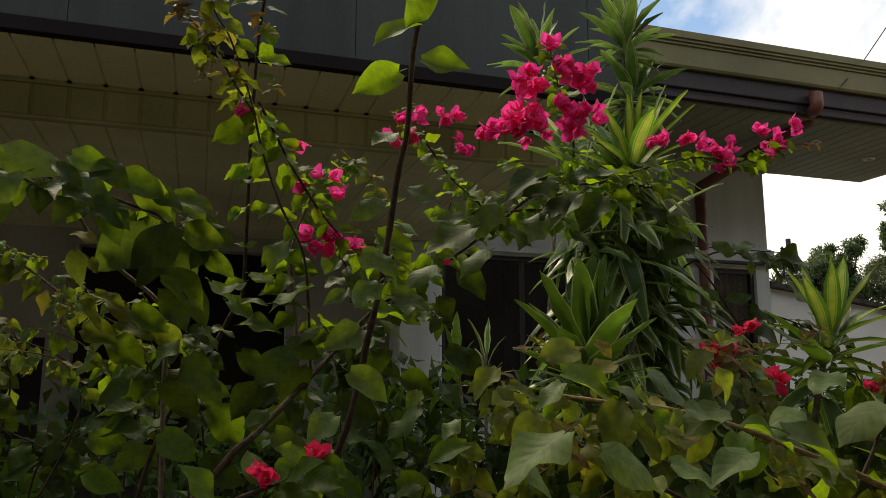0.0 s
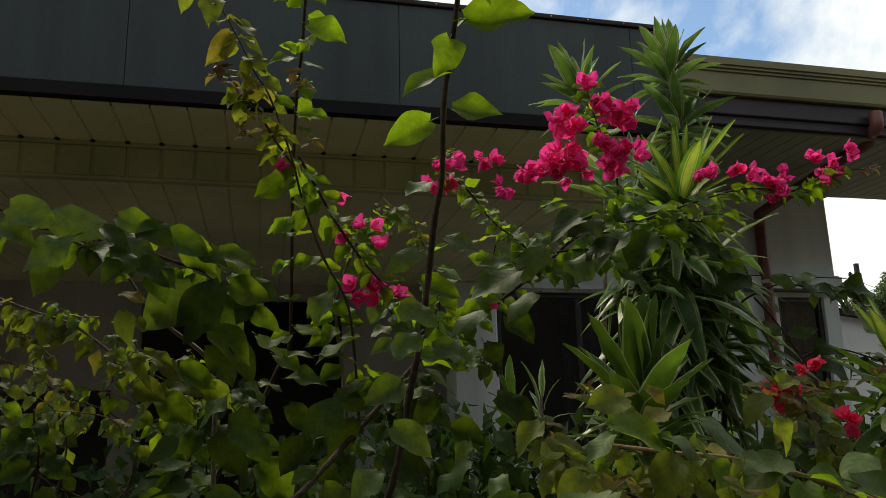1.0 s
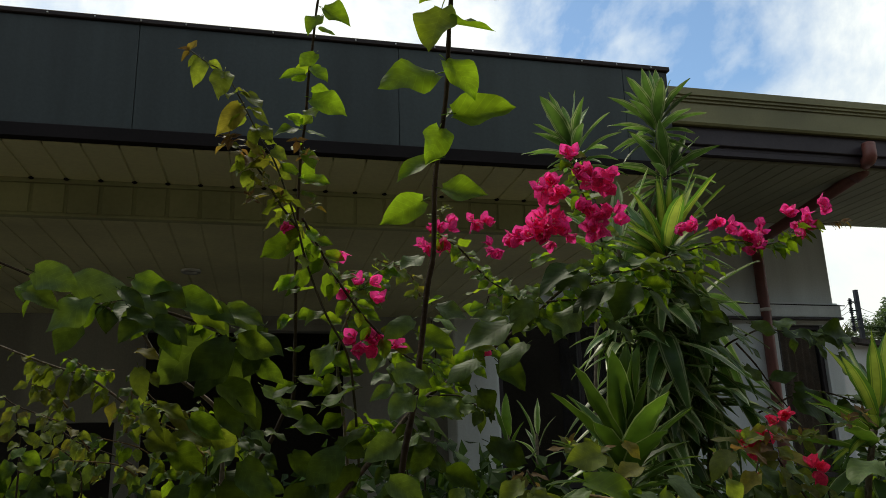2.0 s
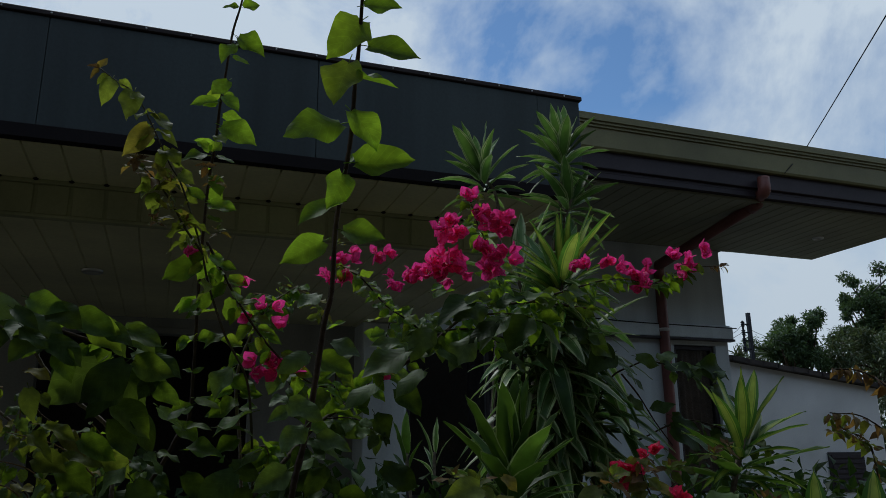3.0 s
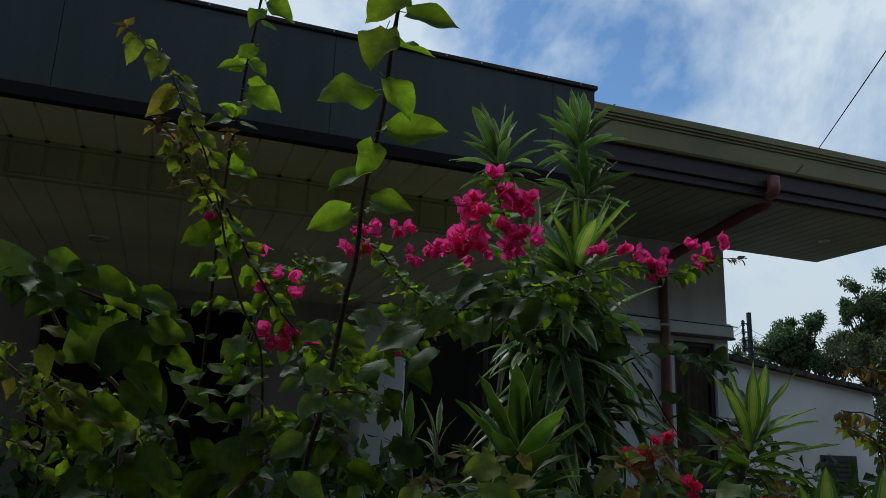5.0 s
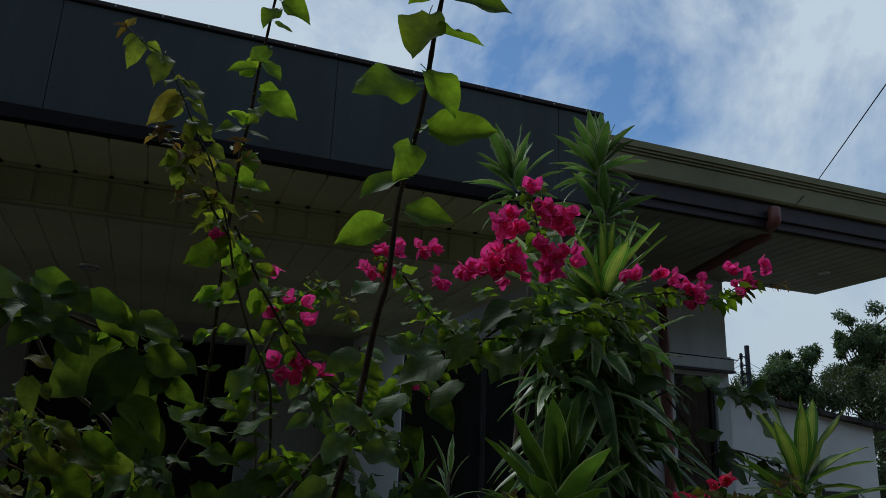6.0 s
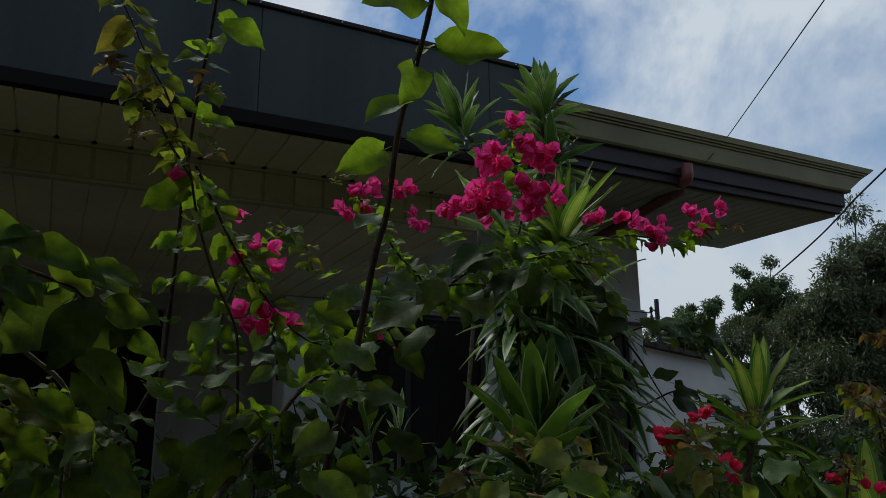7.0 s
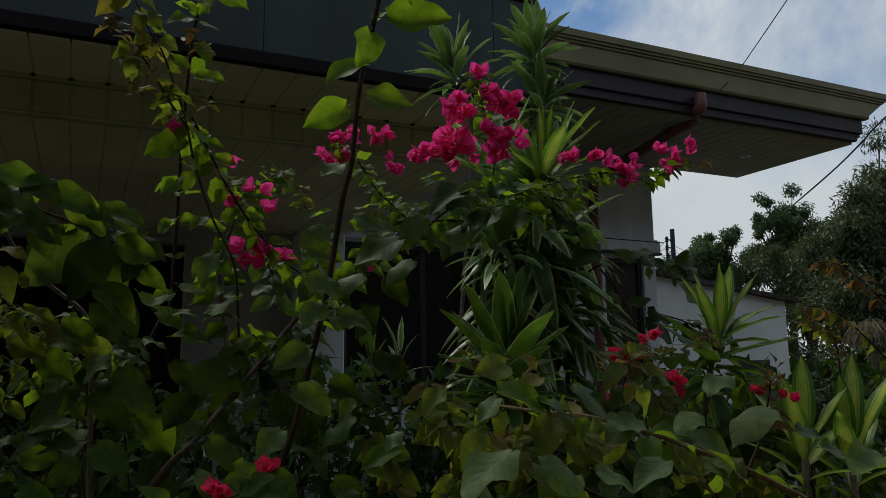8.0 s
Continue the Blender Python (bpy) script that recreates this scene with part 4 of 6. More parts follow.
tree(clumps((16.654, 11.6, 1.742), (2.4, 0.6, 1.7), 0.5, 44, 420, 16), M_MANGO, 0.15, 0.27, 16, "low branching mango sapling beside the shed")
tree(clumps((9.646, 11.0, 3.413), (0.3, 0.3, 0.3), 0.24, 6, 120, 15), M_MANGO, 0.3, 0.14, 15, "small spiky shrub beside the fence post")


far = []
fr = random.Random(21)
for i in range(90):
    fx = fr.uniform(9.5, 17.5)
    far.append(((fx, fr.uniform(12.2, 13.4), 0.3 + (1.5 + 0.08 * fx) * fr.random()), fr.uniform(0.3, 0.5), 170))
tagged(leaf_cloud("shrubbery", far, M_MANGO, 0.16, 22, 0.3), "dense dull green shrubbery behind the shed", "shrubs", kind="stuff")


# ---- strap-leaved plants ----
def rosette(parent, at, axis, count, length, meshes, tight=(4, 95), seed=0, drop=0.10):
    """A head of strap leaves round the end of a cane: upright in the middle, arching and hanging outside."""
    rng = random.Random(seed)
    axis = Vector(axis).normalized()
    a0 = axis.orthogonal().normalized()
    b0 = axis.cross(a0)
    for i in range(count):
        f = (i + 0.5) / count
        tilt = radians(tight[0] + (tight[1] - tight[0]) * f ** 0.9 + rng.uniform(-7, 7))
        turn = i * 2.4 + rng.uniform(-0.3, 0.3)
        side = a0 * math.cos(turn) + b0 * math.sin(turn)
        side = Vector((side.x, side.y * 0.55, side.z)).normalized()
        way = axis * math.cos(tilt) + side * math.sin(tilt)
        up = axis * math.sin(tilt) - side * math.cos(tilt)
        where = Vector(at) - axis * drop * f + side * 0.008
        kind = meshes[min(len(meshes) - 1, int(f * len(meshes)))]
        set_blade("leaf", kind, parent, where, way, up, length * rng.uniform(0.8, 1.12) * (0.75 + 0.35 * math.sin(math.pi * min(1, f + 0.25))))


S_DARK = strap_set("leaf", M_DRAC, 6, 101, 0.25, (0.02, 0.55))
S_PALE = strap_set("leaf", M_DRAC_PALE, 6, 111, 0.19, (0.05, 0.8))
S_GOLD = strap_set("leaf", M_DRAC_GOLD, 6, 121, 0.21, (0.0, 0.45))
S_BROAD = strap_set("leaf", M_DRAC_GOLD, 8, 141, 0.215, (0.0, 0.6))
S_WIDE = strap_set("leaf", M_DRAC_GOLD, 6, 181, 0.27, (0.0, 0.35))
S_DROOP = strap_set("leaf", M_DRAC, 8, 151, 0.235, (0.3, 1.0))
S_DROOP_PALE = strap_set("leaf", M_DRAC_PALE, 8, 161, 0.215, (0.3, 1.0))
S_GREEN = strap_set("leaf", M_DRAC_GREEN, 6, 131, 0.30, (-0.02, 0.35))


def cane_plant(heads, foot, label, radius=0.014):
    """heads: (place, axis, leaf count, leaf length, meshes, tilt range, seed)."""
    top = empty("dracaena", foot)
    tagged(top, label, "shrub", "strap-leaved shrubs")
    top.matrix_world = Matrix()
    for at, axis, count, length, meshes, tight, seed in heads:
        a, f = Vector(at), Vector(foot)
        cane, line = stem(top, [f, f.lerp(a, 0.4) + Vector((0.02, 0.03, 0)), a - Vector(axis).normalized() * 0.25, a], radius, radius * 0.6, M_GREYBARK, "cane")
        rosette(cane, at, axis, count, length, meshes, tight, seed)


cane_plant([((1.282, 1.98, 2.833), (0.1, 0, 1), 32, 0.16, S_DARK, (3, 100), 1), ((0.989, 1.98, 2.729), (-0.25, 0, 1), 24, 0.155, S_DARK, (4, 88), 2), ((1.288, 1.95, 2.654), (0.2, -0.1, 0.7), 30, 0.15, S_DARK, (20, 130), 3)], (0.95, 2.1, 0.25), "tall dracaena with dark green pale-edged strap leaves")
cane_plant([((1.05, 1.6, 2.325), (0.05, -0.15, 1), 34, 0.17, S_GOLD, (3, 90), 4), ((0.995, 1.75, 2.341), (-0.2, -0.1, 1), 24, 0.19, S_PALE, (20, 130), 5)], (0.9, 1.75, 0.25), "dracaena with bright yellow-striped upright strap leaves")
def whorls(parent, line, count, length, kinds, seed, start=0.0):
    """Strap leaves all along a cane: each leaves it upwards, arches over and hangs."""
    rng = random.Random(seed)
    turn = rng.random() * 6.28
    for i in range(count):
        k = (start + (1 - start) * (i + rng.random()) / count) * (len(line) - 1.001)
        at = line[int(k)].lerp(line[int(k) + 1], k - int(k))
        turn += 2.4 + rng.uniform(-0.35, 0.35)
        side = Vector((math.cos(turn), math.sin(turn) * 0.8 - 0.35, 0)).normalized()
        tilt = radians(rng.uniform(60, 128))
        way = Vector((0, 0, 1)) * math.cos(tilt) + side * math.sin(tilt)
        up = Vector((0, 0, 1)) * math.sin(tilt) - side * math.cos(tilt) + Vector((rng.uniform(-0.3, 0.3), 0, 0))
        set_blade("leaf", rng.choice(kinds[0] if rng.random() < 0.45 else kinds[1]), parent, at, way, up, length * rng.uniform(0.75, 1.15))


weeping = empty("dracaena", (0.98, 1.85, 0.25))
weeping.matrix_world = Matrix()
tagged(weeping, "dense dracaena with drooping pale-edged strap leaves", "shrub", "strap-leaved shrubs")
for k, (a, b, c, n) in enumerate([((1.041, 1.62, 2.304), (1.015, 1.6, 2.0), (1.02, 1.62, 1.7), 84), ((1.13, 1.64, 2.188), (1.13, 1.62, 1.97), (1.11, 1.64, 1.7), 70), ((0.951, 1.66, 2.171), (0.951, 1.64, 1.95), (0.96, 1.66, 1.7), 60), ((1.09, 1.74, 2.3), (1.1, 1.72, 2.05), (1.08, 1.72, 1.75), 54)]):
    cane, line = stem(weeping, [(0.98 + 0.04 * k, 1.85, 0.25), c, b, a], 0.014, 0.008, M_GREYBARK, "cane")
    whorls(cane, line, n, 0.155, (S_DROOP, S_DROOP_PALE), 500 + k, 0.34)
    rosette(cane, a, (0.1 * (k % 2), -0.25, 1), 14, 0.15, S_PALE if k % 2 else S_DARK, (10, 110), 520 + k)
cane_plant([((0.736, 1.27, 1.85), (0.0, -0.05, 1), 34, 0.158, S_GREEN, (3, 80), 11)], (0.62, 1.3, 0.25), "dracaena with broad bright green strap leaves")
cane_plant([((1.323, 1.322, 1.917), (0.3, 0, 1), 20, 0.155, S_BROAD, (6, 95), 12), ((1.279, 1.302, 1.86), (0.1, -0.1, 0.8), 14, 0.163, S_GREEN, (50, 125), 13)], (1.25, 1.5, 0.25), "dracaena with wide yellow-green striped strap leaves")
cane_plant([((1.15, 0.98, 1.712), (0.1, 0, 1), 10, 0.135, S_WIDE, (6, 75), 14), ((1.274, 0.99, 1.689), (0.05, 0, 1), 10, 0.16, S_WIDE, (4, 65), 15)], (1.1, 1.1, 0.25), "low dracaena with yellow-green striped strap leaves")
cane_plant([((0.944, 2.3, 1.884), (0.0, 0, 1), 6, 0.12, S_PALE, (2, 30), 16), ((0.866, 2.35, 1.882), (-0.1, 0, 1), 5, 0.12, S_GREEN, (2, 30), 17)], (0.95, 2.3, 0.25), "young dracaena shoot with pale upright leaves")


def dry_clump(at):
    """A shaggy heap of dead strap leaves on a leaning cane."""
    top = empty("dry_grass_clump", (at[0], at[1], 0.2))
    tagged(top, "shaggy clump of dry grey-brown dead leaves", "dry plant")
    top.matrix_world = Matrix()
    a = Vector(at)
    cane, line = stem(top, [(at[0] + 0.1, at[1] + 0.05, 0.2), a - Vector((0.03, 0, 0.5)), a], 0.03, 0.02, M_GREYBARK, "cane")
    rng = random.Random(3)
    bm = bmesh.new()
    for i in range(420):
        th, r = rng.random() * 6.28, rng.random() ** 0.6
        p = a + Vector((math.cos(th) * r * 0.17, math.sin(th) * r * 0.13, 0.07 * (1 - r * r) + rng.uniform(-0.02, 0.02)))
        out = Vector((math.cos(th), math.sin(th), -0.9 - r)).normalized()
        x = out.cross(Vector((rng.uniform(-1, 1), rng.uniform(-1, 1), 1))).normalized() * rng.uniform(0.002, 0.005)
        n = rng.uniform(0.06, 0.14)
        q = p + out * n * 0.5 + Vector((0, 0, 0.012))
        v = [bm.verts.new(c) for c in (p - x, p + x, q + x, q - x, p + out * n)]
        bm.faces.new((v[0], v[1], v[2], v[3]))
        bm.faces.new((v[3], v[2], v[4]))
    thatch = part("dead_leaves", bm, M_THATCH, top)
    thatch["kind"] = "stuff"


dry_clump((4.496, 3.2, 1.995))


# ---- bougainvillea ----
def bush(foot, label):
    top = empty("bougainvillea", foot)
    tagged(top, label, "shrub", "flowering shrubs")
    top.matrix_world = Matrix()
    return top


# the tall shoot with the large hanging leaves, nearest the eye
b1 = bush((0.2, 1.15, 0.25), "bougainvillea with one long dark shoot and large heart-shaped leaves")
main, line = stem(b1, [(0.2, 1.2, 0.3), (0.22, 1.14, 1.4), (0.291, 1.06, 1.765), (0.302, 1.03, 1.849), (0.312, 1.01, 1.91), (0.318, 0.985, 1.984), (0.322, 0.96, 2.052), (0.327, 0.94, 2.095), (0.322, 0.9, 2.171), (0.323, 0.87, 2.216), (0.324, 0.83, 2.271), (0.318, 0.785, 2.326), (0.314, 0.75, 2.36), (0.309, 0.72, 2.386), (0.305, 0.69, 2.44)], 0.0085, 0.0034, M_BARK)
hang(main, [(0.307, 0.77, 2.347, 0.284, 0.75, 2.275), (0.305, 0.8, 2.276, 0.229, 0.78, 2.237), (0.316, 0.8, 2.296, 0.351, 0.78, 2.248), (0.325, 0.81, 2.231, 0.401, 0.79, 2.236), (0.319, 0.85, 2.23, 0.298, 0.83, 2.176), (0.33, 0.895, 2.167, 0.387, 0.875, 2.152), (0.307, 0.9, 2.152, 0.252, 0.88, 2.116), (0.324, 0.75, 2.36, 0.39, 0.73, 2.351), (0.313, 0.73, 2.382, 0.269, 0.71, 2.33), (0.309, 0.71, 2.388, 0.351, 0.69, 2.39)], LEAVES, 1, 0.35, 1.0, -1.0)
hang(main, [(0.314, 0.78, 2.332, 0.369, 0.76, 2.312), (0.318, 0.86, 2.193, 0.26, 0.84, 2.165), (0.326, 0.85, 2.245, 0.345, 0.86, 2.27)], LEAVES, 12, 0.9, 1.0, -0.5)
hang(main, [(0.33, 0.945, 2.026, 0.368, 0.925, 2.01), (0.306, 0.92, 2.084, 0.274, 0.9, 2.063), (0.3, 0.95, 2.008, 0.259, 0.93, 1.984), (0.279, 0.97, 1.947, 0.325, 0.95, 1.926), (0.305, 0.98, 1.916, 0.27, 0.96, 1.881), (0.286, 0.99, 1.861, 0.237, 0.97, 1.834), (0.274, 1.0, 1.81, 0.32, 0.98, 1.777), (0.263, 1.02, 1.758, 0.226, 1.0, 1.731), (0.319, 0.98, 1.9, 0.366, 0.96, 1.89)], LEAVES_GREY, 2, 0.6, 1.0, -0.9)

# the thin shoot beside it and its yellowish side spray
b2 = bush((-0.05, 1.5, 0.25), "bougainvillea with thin upright shoots and small yellow-green leaves")
thin, line = stem(b2, [(-0.02, 1.6, 0.3), (0.0, 1.58, 1.5), (0.141, 1.53, 1.886), (0.171, 1.52, 1.94), (0.173, 1.48, 2.032), (0.17, 1.42, 2.149), (0.168, 1.38, 2.224), (0.17, 1.32, 2.364), (0.176, 1.29, 2.427), (0.178, 1.26, 2.488), (0.183, 1.24, 2.543), (0.189, 1.21, 2.613), (0.2, 1.19, 2.666), (0.212, 1.17, 2.76)], 0.007, 0.003, M_BARK)
hang(thin, [(0.169, 1.18, 2.462, 0.124, 1.18, 2.455), (0.18, 1.18, 2.474, 0.206, 1.16, 2.442), (0.18, 1.2, 2.427, 0.235, 1.17, 2.399), (0.165, 1.22, 2.385, 0.142, 1.22, 2.405), (0.167, 1.22, 2.386, 0.184, 1.22, 2.409), (0.163, 1.23, 2.381, 0.12, 1.21, 2.371), (0.175, 1.25, 2.353, 0.189, 1.22, 2.312), (0.163, 1.27, 2.316, 0.131, 1.27, 2.335), (0.173, 1.28, 2.311, 0.22, 1.25, 2.294), (0.172, 1.3, 2.293, 0.201, 1.3, 2.285), (0.166, 1.35, 2.227, 0.105, 1.32, 2.189), (0.168, 1.4, 2.162, 0.136, 1.38, 2.126), (0.173, 1.4, 2.144, 0.193, 1.4, 2.186)], LEAVES, 3, 0.5, 1.0, -0.9)
hang(thin, [(0.176, 1.43, 2.089, 0.216, 1.43, 2.103), (0.162, 1.43, 2.09, 0.138, 1.41, 2.072), (0.17, 1.46, 2.032, 0.153, 1.46, 2.041), (0.172, 1.46, 2.032, 0.192, 1.46, 2.045), (0.242, 1.46, 2.038, 0.197, 1.43, 1.995), (0.174, 1.48, 1.973, 0.132, 1.46, 1.953), (0.186, 1.48, 1.982, 0.228, 1.48, 1.982), (0.146, 1.48, 1.937, 0.191, 1.45, 1.912), (0.243, 1.48, 1.972, 0.203, 1.46, 1.946)], LEAVES, 4, 0.6, 1.0, -0.8)
hang(thin, [(0.195, 1.19, 2.654, 0.167, 1.19, 2.657), (0.203, 1.19, 2.655, 0.233, 1.19, 2.671), (0.198, 1.2, 2.601, 0.246, 1.18, 2.571), (0.195, 1.2, 2.585, 0.169, 1.18, 2.546), (0.192, 1.21, 2.567, 0.224, 1.21, 2.56), (0.188, 1.22, 2.523, 0.16, 1.2, 2.484), (0.199, 1.18, 2.694, 0.239, 1.18, 2.718), (0.195, 1.18, 2.693, 0.16, 1.18, 2.677)], LEAVES, 13, 0.5, 1.0, -0.9)
leafy(thin, line, 16, LEAVES, (0.03, 0.046), 0.35, 0.75, 0.2, 0.3, 21, -0.3)
spray, line = stem(b2, [(0.298, 1.5, 1.817), (0.283, 1.45, 1.941), (0.264, 1.4, 2.019), (0.219, 1.36, 2.091), (0.184, 1.33, 2.173), (0.162, 1.3, 2.243), (0.125, 1.3, 2.344), (0.1, 1.3, 2.386), (0.064, 1.3, 2.458), (0.033, 1.3, 2.51), (0.002, 1.3, 2.529), (-0.03, 1.3, 2.551)], 0.0042, 0.0014, M_STEM)
leafy(spray, line, 26, LEAVES_YOUNG, (0.026, 0.042), 0.36, 0.8, 0.3, 0.1, 22, -0.4)
hang(spray, [(0.031, 1.3, 2.514, 0.022, 1.27, 2.445), (0.07, 1.3, 2.477, 0.102, 1.27, 2.43), (0.081, 1.3, 2.446, 0.119, 1.3, 2.425), (0.061, 1.3, 2.45, 0.022, 1.27, 2.391), (0.092, 1.29, 2.404, 0.085, 1.27, 2.364), (0.099, 1.29, 2.407, 0.119, 1.27, 2.375), (0.074, 1.28, 2.372, 0.106, 1.28, 2.349), (0.121, 1.28, 2.364, 0.147, 1.26, 2.336), (0.071, 1.28, 2.347, 0.053, 1.31, 2.323), (0.086, 1.28, 2.32, 0.068, 1.3, 2.288), (0.085, 1.28, 2.311, 0.109, 1.28, 2.297)], LEAVES_YOUNG, 5, 0.5, 0.95, -0.9)
hang(spray, [(-0.007, 1.3, 2.533, -0.016, 1.28, 2.479), (0.003, 1.3, 2.531, 0.031, 1.3, 2.516), (-0.016, 1.3, 2.541, -0.037, 1.3, 2.522)], LEAVES_YOUNG, 15, 0.5, 0.95, -0.9)
hang(spray, [(-0.031, 1.3, 2.551, -0.052, 1.3, 2.559), (-0.031, 1.3, 2.551, -0.02, 1.3, 2.577), (-0.031, 1.3, 2.548, -0.047, 1.3, 2.532)], LEAVES_COPPER, 16)
hang(spray, [(0.048, 1.28, 2.379, 0.032, 1.28, 2.39), (0.048, 1.28, 2.379, 0.067, 1.28, 2.39), (0.049, 1.28, 2.378, 0.028, 1.28, 2.368), (0.049, 1.28, 2.376, 0.046, 1.27, 2.352), (0.162, 1.26, 2.373, 0.142, 1.26, 2.376), (0.162, 1.26, 2.373, 0.181, 1.26, 2.379), (0.162, 1.26, 2.371, 0.156, 1.26, 2.35)], LEAVES_COPPER, 6)
star(spray, [((0.043, 1.29, 2.38), 0.036), ((0.177, 1.24, 2.342), 0.026), ((0.086, 1.27, 2.272), 0.026), ((0.108, 1.28, 2.347), 0.028), ((0.189, 1.26, 2.259), 0.028), ((0.137, 1.28, 2.276), 0.024)], LEAVES_COPPER + LEAVES_YOUNG[:4], 801)
side, line = stem(b2, [(0.169, 1.31, 2.227), (0.135, 1.3, 2.269), (0.113, 1.3, 2.307), (0.087, 1.3, 2.343), (0.057, 1.3, 2.374)], 0.004, 0.002, M_STEM)
leafy(side, line, 18, LEAVES_YOUNG, (0.034, 0.05), 0.1, 1.0, 0.3, 0.4, 23, -0.4, LEAVES_COPPER, 0.8)
flw, line = stem(b2, [(0.175, 1.32, 2.251), (0.209, 1.34, 2.198), (0.244, 1.36, 2.145), (0.303, 1.4, 2.079), (0.385, 1.46, 2.022), (0.466, 1.52, 2.009)], 0.004, 0.003, M_BARK)
leafy(flw, line, 34, LEAVES, (0.028, 0.046), 0.0, 1.0, 0.2, 0.4, 24, 0.4)
bloom(flw, [(0.245, 1.34, 2.2), (0.262, 1.37, 2.133), (0.289, 1.38, 2.145), (0.303, 1.38, 2.15), (0.323, 1.39, 2.113), (0.136, 1.31, 2.225)], FLOWERS, (0.024, 0.03), 3, 1, 0.004)
bloom(flw, [(0.284, 1.42, 2.053), (0.301, 1.42, 2.039), (0.319, 1.42, 2.045), (0.364, 1.44, 2.045), (0.281, 1.42, 2.034)], FLOWERS, (0.026, 0.032), 4, 2, 0.01)
twig, line = stem(b2, [(0.285, 1.55, 1.773), (0.271, 1.52, 1.901), (0.254, 1.48, 2.026), (0.284, 1.48, 2.127), (0.313, 1.48, 2.175), (0.366, 1.48, 2.215)], 0.006, 0.003, M_GREYBARK)
star(twig, [((0.448, 1.48, 2.316), 0.022), ((0.475, 1.48, 2.335), 0.02)], LEAVES_YOUNG, 805)
leafy(twig, line, 40, LEAVES, (0.036, 0.055), 0.3, 1.0, 0.2, 0.4, 25, 0.3)

# the branch that rises to the big flower heads
b3 = bush((0.1, 1.45, 0.25), "bougainvillea with arching branches and magenta flower heads")
arch, line = stem(b3, [(-0.3, 1.3, 0.3), (-0.12, 1.28, 1.3), (0.128, 1.29, 1.655), (0.199, 1.33, 1.724), (0.339, 1.5, 1.849), (0.439, 1.6, 1.943), (0.55, 1.66, 2.013), (0.666, 1.54, 2.108), (0.747, 1.48, 2.177), (0.892, 1.47, 2.21), (0.993, 1.4, 2.188)], 0.010, 0.004, M_BARK)
leafy(arch, line, 12, LEAVES_GREY, (0.04, 0.06), 0.45, 1.0, 0.35, 0.3, 26, 0.6)
hang(arch, [(0.568, 1.37, 2.075, 0.476, 1.355, 2.028), (0.619, 1.42, 2.042, 0.554, 1.405, 2.0), (0.706, 1.37, 2.108, 0.65, 1.355, 2.046), (0.74, 1.37, 2.172, 0.662, 1.355, 2.139), (0.683, 1.35, 2.174, 0.736, 1.335, 2.181), (0.789, 1.37, 2.154, 0.71, 1.355, 2.099), (0.827, 1.37, 2.193, 0.897, 1.355, 2.208), (0.903, 1.32, 2.206, 0.959, 1.305, 2.197), (0.554, 1.37, 2.089, 0.496, 1.355, 2.092), (0.629, 1.39, 2.121, 0.579, 1.375, 2.07), (0.865, 1.37, 2.143, 0.921, 1.355, 2.092), (0.97, 1.37, 2.122, 1.027, 1.355, 2.082), (0.787, 1.42, 2.093, 0.843, 1.405, 2.047)], LEAVES_GREY, 7, 1.0, 1.08, -0.6)
hang(arch, [(0.507, 1.45, 2.145, 0.56, 1.435, 2.156), (0.515, 1.4, 2.191, 0.557, 1.385, 2.169), (0.6, 1.45, 2.177, 0.561, 1.435, 2.141), (0.637, 1.42, 2.209, 0.68, 1.405, 2.231), (0.686, 1.42, 2.214, 0.633, 1.405, 2.187), (0.727, 1.4, 2.249, 0.771, 1.385, 2.228), (0.803, 1.4, 2.233, 0.758, 1.385, 2.195), (0.865, 1.42, 2.232, 0.917, 1.405, 2.209), (0.946, 1.42, 2.216, 0.87, 1.405, 2.186), (1.03, 1.42, 2.211, 1.077, 1.405, 2.193), (0.634, 1.48, 2.156, 0.582, 1.465, 2.125), (0.487, 1.5, 2.083, 0.428, 1.485, 2.06), (0.778, 1.4, 2.254, 0.822, 1.385, 2.267), (1.047, 1.4, 2.246, 1.094, 1.385, 2.228)], LEAVES, 20, 1.1, 1.02, -0.5)
hang(arch, [(0.76, 1.37, 2.14, 0.693, 1.355, 2.098), (0.715, 1.36, 2.187, 0.622, 1.345, 2.141), (0.84, 1.38, 2.157, 0.784, 1.365, 2.085), (0.895, 1.36, 2.197, 0.97, 1.345, 2.173), (0.916, 1.36, 2.142, 0.968, 1.345, 2.106), (0.963, 1.36, 2.112, 1.013, 1.345, 2.075), (0.853, 1.38, 2.077, 0.889, 1.365, 2.038), (0.627, 1.36, 2.08, 0.68, 1.345, 2.055), (0.755, 1.36, 2.175, 0.816, 1.345, 2.194)], LEAVES_DARK, 39, 1.0, 1.06, -0.6)
leafy(arch, line, 40, LEAVES, (0.032, 0.052), 0.5, 1.0, 0.2, 0.3, 27, 0.4)
